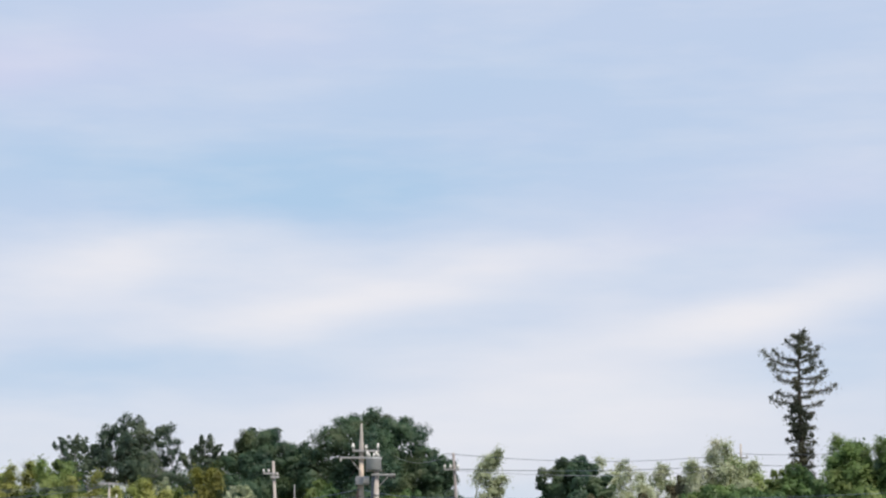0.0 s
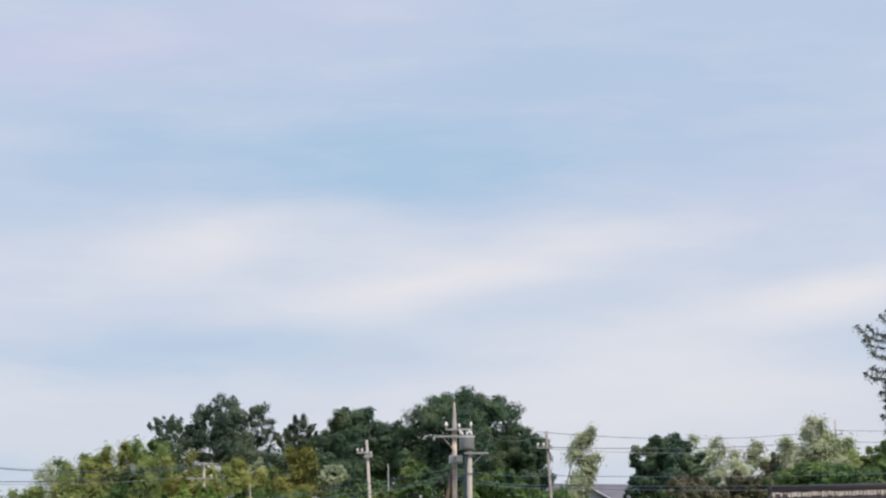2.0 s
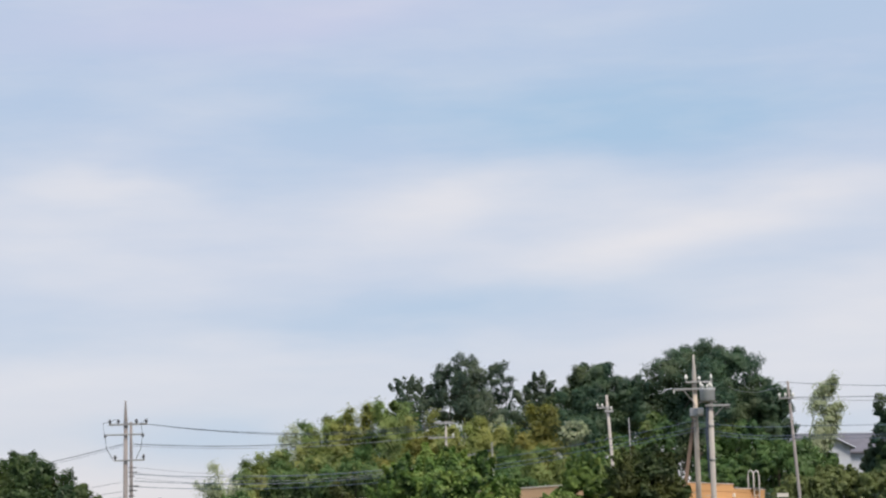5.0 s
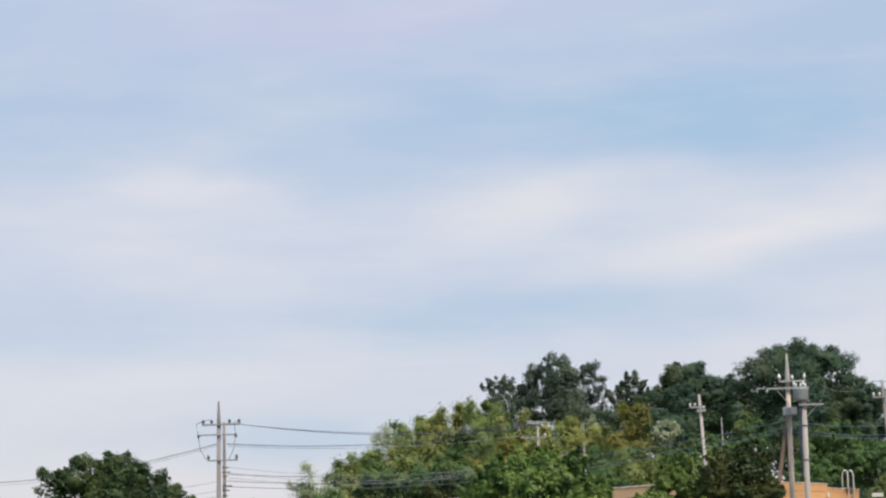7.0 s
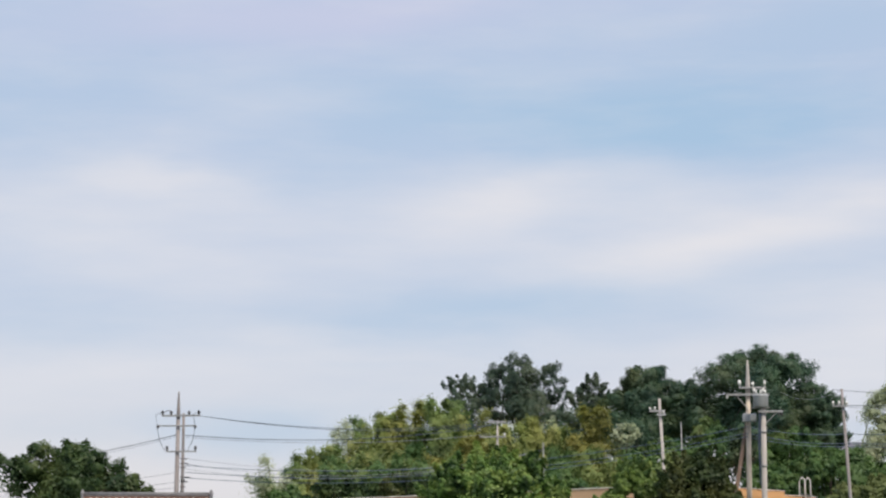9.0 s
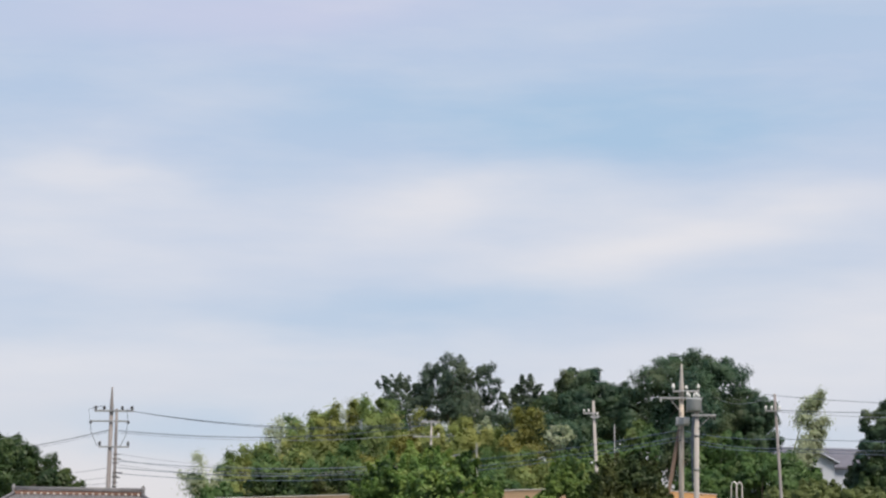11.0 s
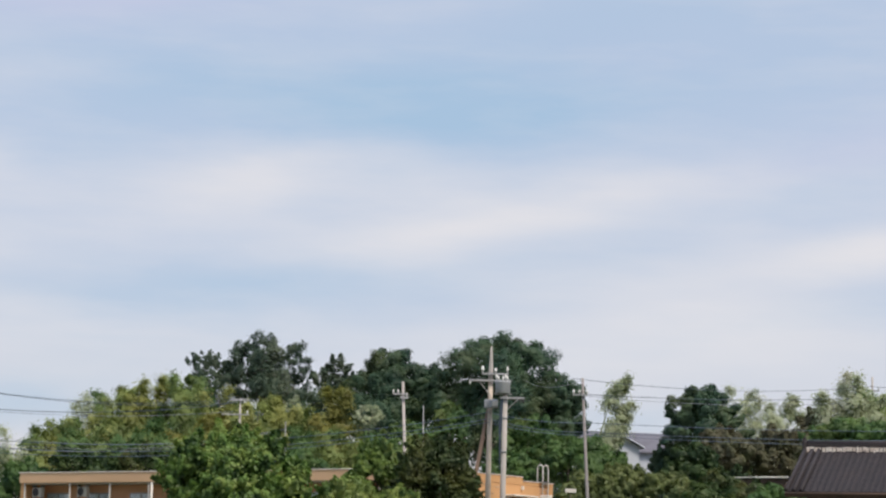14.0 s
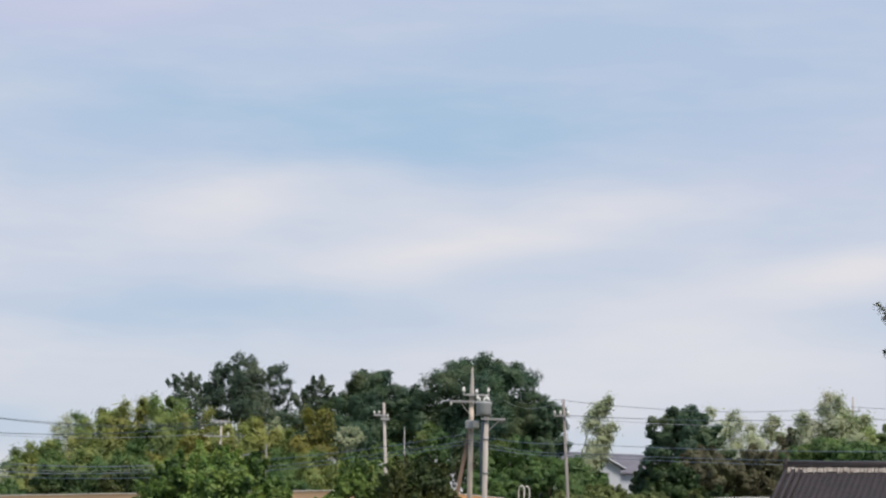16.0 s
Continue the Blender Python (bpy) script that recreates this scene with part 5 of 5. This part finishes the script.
def left_pole():
    tip = Vector((-20.77, 116.16, 12.35))
    m = 118 / 4135
    foot = Vector((tip.x - 0.10, tip.y, 0))
    H, dx = tip.z, 0.10
    root = stand("utility_pole", foot, "concrete utility pole with three cross-arms and many cables", "utility poles")
    part("shaft", tube([(0, 0, 0), (dx, 0, H - 1.3)], [0.145, 0.098], 14), GREYPOLE, root, smooth=True)
    part("top_cap", tube([(dx, 0, H - 1.3), (dx, 0, H - 0.9), (dx, 0, H - 0.1), (dx, 0, H)], [0.102, 0.09, 0.04, 0.05], 10), GREYPOLE, root, "tapered pole cap", True)
    z = H - 42 * m
    arm = part("crossarm", box(dx - 29 * m, -0.2, z - 0.045, dx + 40 * m, -0.1, z + 0.045, 0.008), GALV, root)
    for q in (-27, -12, 20, 37):
        insulator(arm, (dx + q * m, -0.15, z + 0.045), 0.09, 0.20, DARKINS)
    z = H - 60 * m
    arm = part("crossarm", box(dx - 37 * m, -0.2, z - 0.035, dx + 33 * m, -0.12, z + 0.035, 0.008), GALV, root)
    for q in (-35, 31):
        insulator(arm, (dx + q * m, -0.16, z - 0.15), 0.08, 0.18, DARKINS)
    z = H - 105 * m
    arm = part("crossarm", box(dx - 20 * m, -0.2, z - 0.035, dx + 34 * m, -0.12, z + 0.035, 0.008), GALV, root)
    for q in (-18, 32):
        insulator(arm, (dx + q * m, -0.16, z + 0.035), 0.08, 0.24, DARKINS)
    # jumper loops
    for s, q0, q1 in ((-1, -12, -36), (1, 37, 31)):
        pts = [(dx + q0 * m, -0.2, H - 36 * m), (dx + (q0 + s * 3) * m, -0.2, H - 33 * m), (dx + (q1 - 3) * m, -0.2, H - 40 * m), (dx + q1 * m, -0.2, H - 60 * m),
               (dx + q1 * m * 0.9, -0.2, H - 84 * m), (dx + (q1 * 0.6) * m, -0.2, H - 104 * m)]
        part("jumper_wire", tube(pts, 0.014, 5), CABLE, root, smooth=True)
    # short racks for the lower cables
    for k, (d, w) in enumerate(((118, 20), (126, 24), (133, 15), (150, 30), (158, 22), (167, 14))):
        part("cable_rack", box(dx + 6 * m, -0.25, H - d * m - 0.03, dx + (9 + w * 0.5) * m, -0.2, H - d * m + 0.02, 0.005), DARKINS, root)
    second = stand("utility_pole", foot + Vector((9.0 * m, 0.6, 0)), "slimmer concrete pole beside the main one", "utility poles")
    part("shaft", tube([(0, 0, 0), (0, 0, H - 36 * m)], [0.115, 0.07], 12), GREYPOLE, second, smooth=True)
    for k in range(6):
        part("band", tube([(0, 0, 5.2 + 0.55 * k), (0, 0, 5.27 + 0.55 * k)], 0.118, 10), GALV, second, smooth=True)


def plain_pole(tip, low, r, label, mat, arms=(), ins=PORCELAIN):
    """A simple pole through two points, carried down to the ground."""
    tip, low = Vector(tip), Vector(low)
    g = ground_z(tip.x, tip.y)
    k = (tip.z - g) / (tip.z - low.z)
    foot = tip + (low - tip) * k
    root = stand("utility_pole", foot, label, "utility poles")
    p = tip - foot
    part("shaft", tube([(0, 0, 0), tuple(p)], [r, r * 0.62], 12), mat, root, smooth=True)
    for down, a, b, thick, tops in arms:
        c = p * (1 - down / p.length)
        arm = part("crossarm", box(c.x + a, c.y - r - 0.1, c.z - thick, c.x + b, c.y - r - 0.01, c.z + thick, 0.006), GALV, root)
        for t in tops:
            insulator(arm, (c.x + t, c.y - r - 0.06, c.z + thick), 0.065, 0.2, ins)
    return root


def cable(p, q, sag, r, mat, label):
    """A cable hung between two points."""
    p, q = Vector(p), Vector(q)
    pts = [p.lerp(q, k / 24) - Vector((0, 0, 4 * sag * (k / 24) * (1 - k / 24))) for k in range(25)]
    ob = new("overhead_cable", finish("overhead_cable", tube([tuple(v) for v in pts], r, 5), mat, True))
    return tagged(ob, label, "cable", "overhead cables")


main_pole()
transformer_pole()
left_pole()
plain_pole((11.77, 111.38, 11.91), (12.09, 111.35, 6.18), 0.10, "slim weathered pole leaning to one side", GREYPOLE, ((0.82, -0.52, 0.20, 0.04, (-0.48, -0.2, 0.16)),))
plain_pole((3.85, 135.95, 13.68), (4.10, 135.94, 9.01), 0.13, "pale concrete pole in front of the wood", CONCRETE,
           ((0.75, -0.62, 0.25, 0.05, (-0.58, -0.3)), (0.95, -0.2, 0.3, 0.07, (0.2,))))
plain_pole((-5.87, 143.88, 13.05), (-5.88, 143.88, 9.65), 0.10, "slim pole with two cross-arms above the garden tree", CONCRETE,
           ((0.10, -0.65, 0.55, 0.06, ()), (1.0, -1.1, 0.55, 0.04, (0.45,))))
plain_pole((-2.98, 139.97, 11.43), (-2.94, 139.97, 9.13), 0.05, "thin grey post on the slope", GALV)
plain_pole((5.31, 141.90, 12.78), (5.36, 141.90, 10.38), 0.05, "thin grey post before the dark trees", GALV)
plain_pole((33.86, 146.13, 15.75), (33.84, 146.13, 12.73), 0.10, "slim pole rising out of the bamboo", CONCRETE, ((0.9, -0.4, 0.4, 0.04, (-0.36, 0.36)),))

plain_pole((47.89, 142.15, 16.68), (47.67, 142.22, 11.37), 0.13, "concrete pole at the end of the wood", CONCRETE, ((0.6, -0.6, 0.6, 0.04, (-0.5, 0.5)),))
plain_pole((-42.52, 143.85, 11.91), (-42.45, 143.87, 9.44), 0.13, "concrete pole beyond the tiled house", CONCRETE, ((0.6, -0.6, 0.6, 0.04, (-0.5, 0.5)),))
# cables from the left pole towards the slope pole, and on across the wood
for dy, label in ((0, "pair of dark overhead cables above the bamboo"), (5, "dark overhead cable above the bamboo")):
    cable((-19.70, 116.34, 11.16), Vector((-6.27, 143.36, 12.94)) - Vector((0, 0, 0.035 * dy)), 0.55, 0.014, CABLE, label)
cable((-20.40, 116.22, 10.18), (-6.26, 143.26, 12.72), 0.52, 0.020, CABLE, "thick bundled overhead cable above the bamboo")
cable((-20.39, 116.22, 10.07), (-6.25, 143.26, 12.20), 0.40, 0.012, CABLE_PALE, "thin overhead cable above the bamboo")
for z, sag, r in ((9.015, 0.9, 0.009), (8.73, 1.0, 0.010), (8.474, 1.0, 0.010)):
    cable((-20.33, 116.24, z), (-2.97, 139.77, 10.97), sag, r, CABLE_PALE, "thin grey overhead cable")
# telephone cables at mid height, pole to pole in front of the wood
LOW_A = ((-20.42, 116.22, 8.67), (-20.41, 116.22, 8.33), (-20.40, 116.22, 8.05))
LOW_B = ((6.82, 104.58, 9.62), (6.83, 104.58, 9.32), (6.83, 104.58, 9.17))
LOW_C = ((11.88, 111.17, 9.76), (11.88, 111.17, 9.31), (11.91, 111.16, 9.17))
LOW_D = ((47.66, 142.02, 12.70), (47.64, 142.02, 12.13), (47.62, 142.03, 11.71))
for a, b, c, d in zip(LOW_A, LOW_B, LOW_C, LOW_D):
    cable(a, b, 0.95, 0.014, CABLE_BLUE, "blue-grey telephone cable in front of the bamboo")
    cable(b, c, 0.15, 0.014, CABLE_BLUE, "blue-grey telephone cable between two poles")
    cable(c, d, 0.35, 0.014, CABLE_BLUE, "blue-grey telephone cable in front of the scrub")
# upper lines from the leaning pole to the pole in the bamboo and beyond
cable((11.52, 113.42, 12.07), (33.68, 146.07, 15.13), 0.45, 0.013, CABLE, "thin upper power line")
cable((14.31, 179.43, 18.02), (11.77, 111.38, 11.83), 0.5, 0.010, CABLE_PALE, "thin upper power line")
cable((11.91, 111.37, 11.13), (33.74, 145.95, 14.44), 0.22, 0.016, CABLE, "dark power line above the trees")
cable((11.96, 111.36, 11.05), (33.80, 145.94, 14.22), 0.36, 0.012, CABLE_PALE, "thin power line above the trees")
cable((33.68, 146.07, 15.13), (47.74, 141.99, 16.02), 0.5, 0.014, CABLE, "upper power line running on past the conifer")
cable((33.74, 145.95, 14.44), (47.70, 142.00, 15.17), 0.5, 0.014, CABLE, "power line running on past the conifer")
# lines that leave the left pole on its far side
cable((-20.86, 116.14, 10.20), (-42.35, 143.69, 10.27), 0.55, 0.018, CABLE, "dark overhead cable leading away over the tree")
cable((-20.86, 116.14, 10.11), (-42.34, 143.69, 10.13), 0.60, 0.010, CABLE_PALE, "thin overhead cable leading away over the tree")
for z in (8.331, 7.847, 7.562):
    cable((-20.74, 116.16, z), (-42.30, 143.70, 8.73), 0.4, 0.010, CABLE_PALE, "thin low overhead cable")
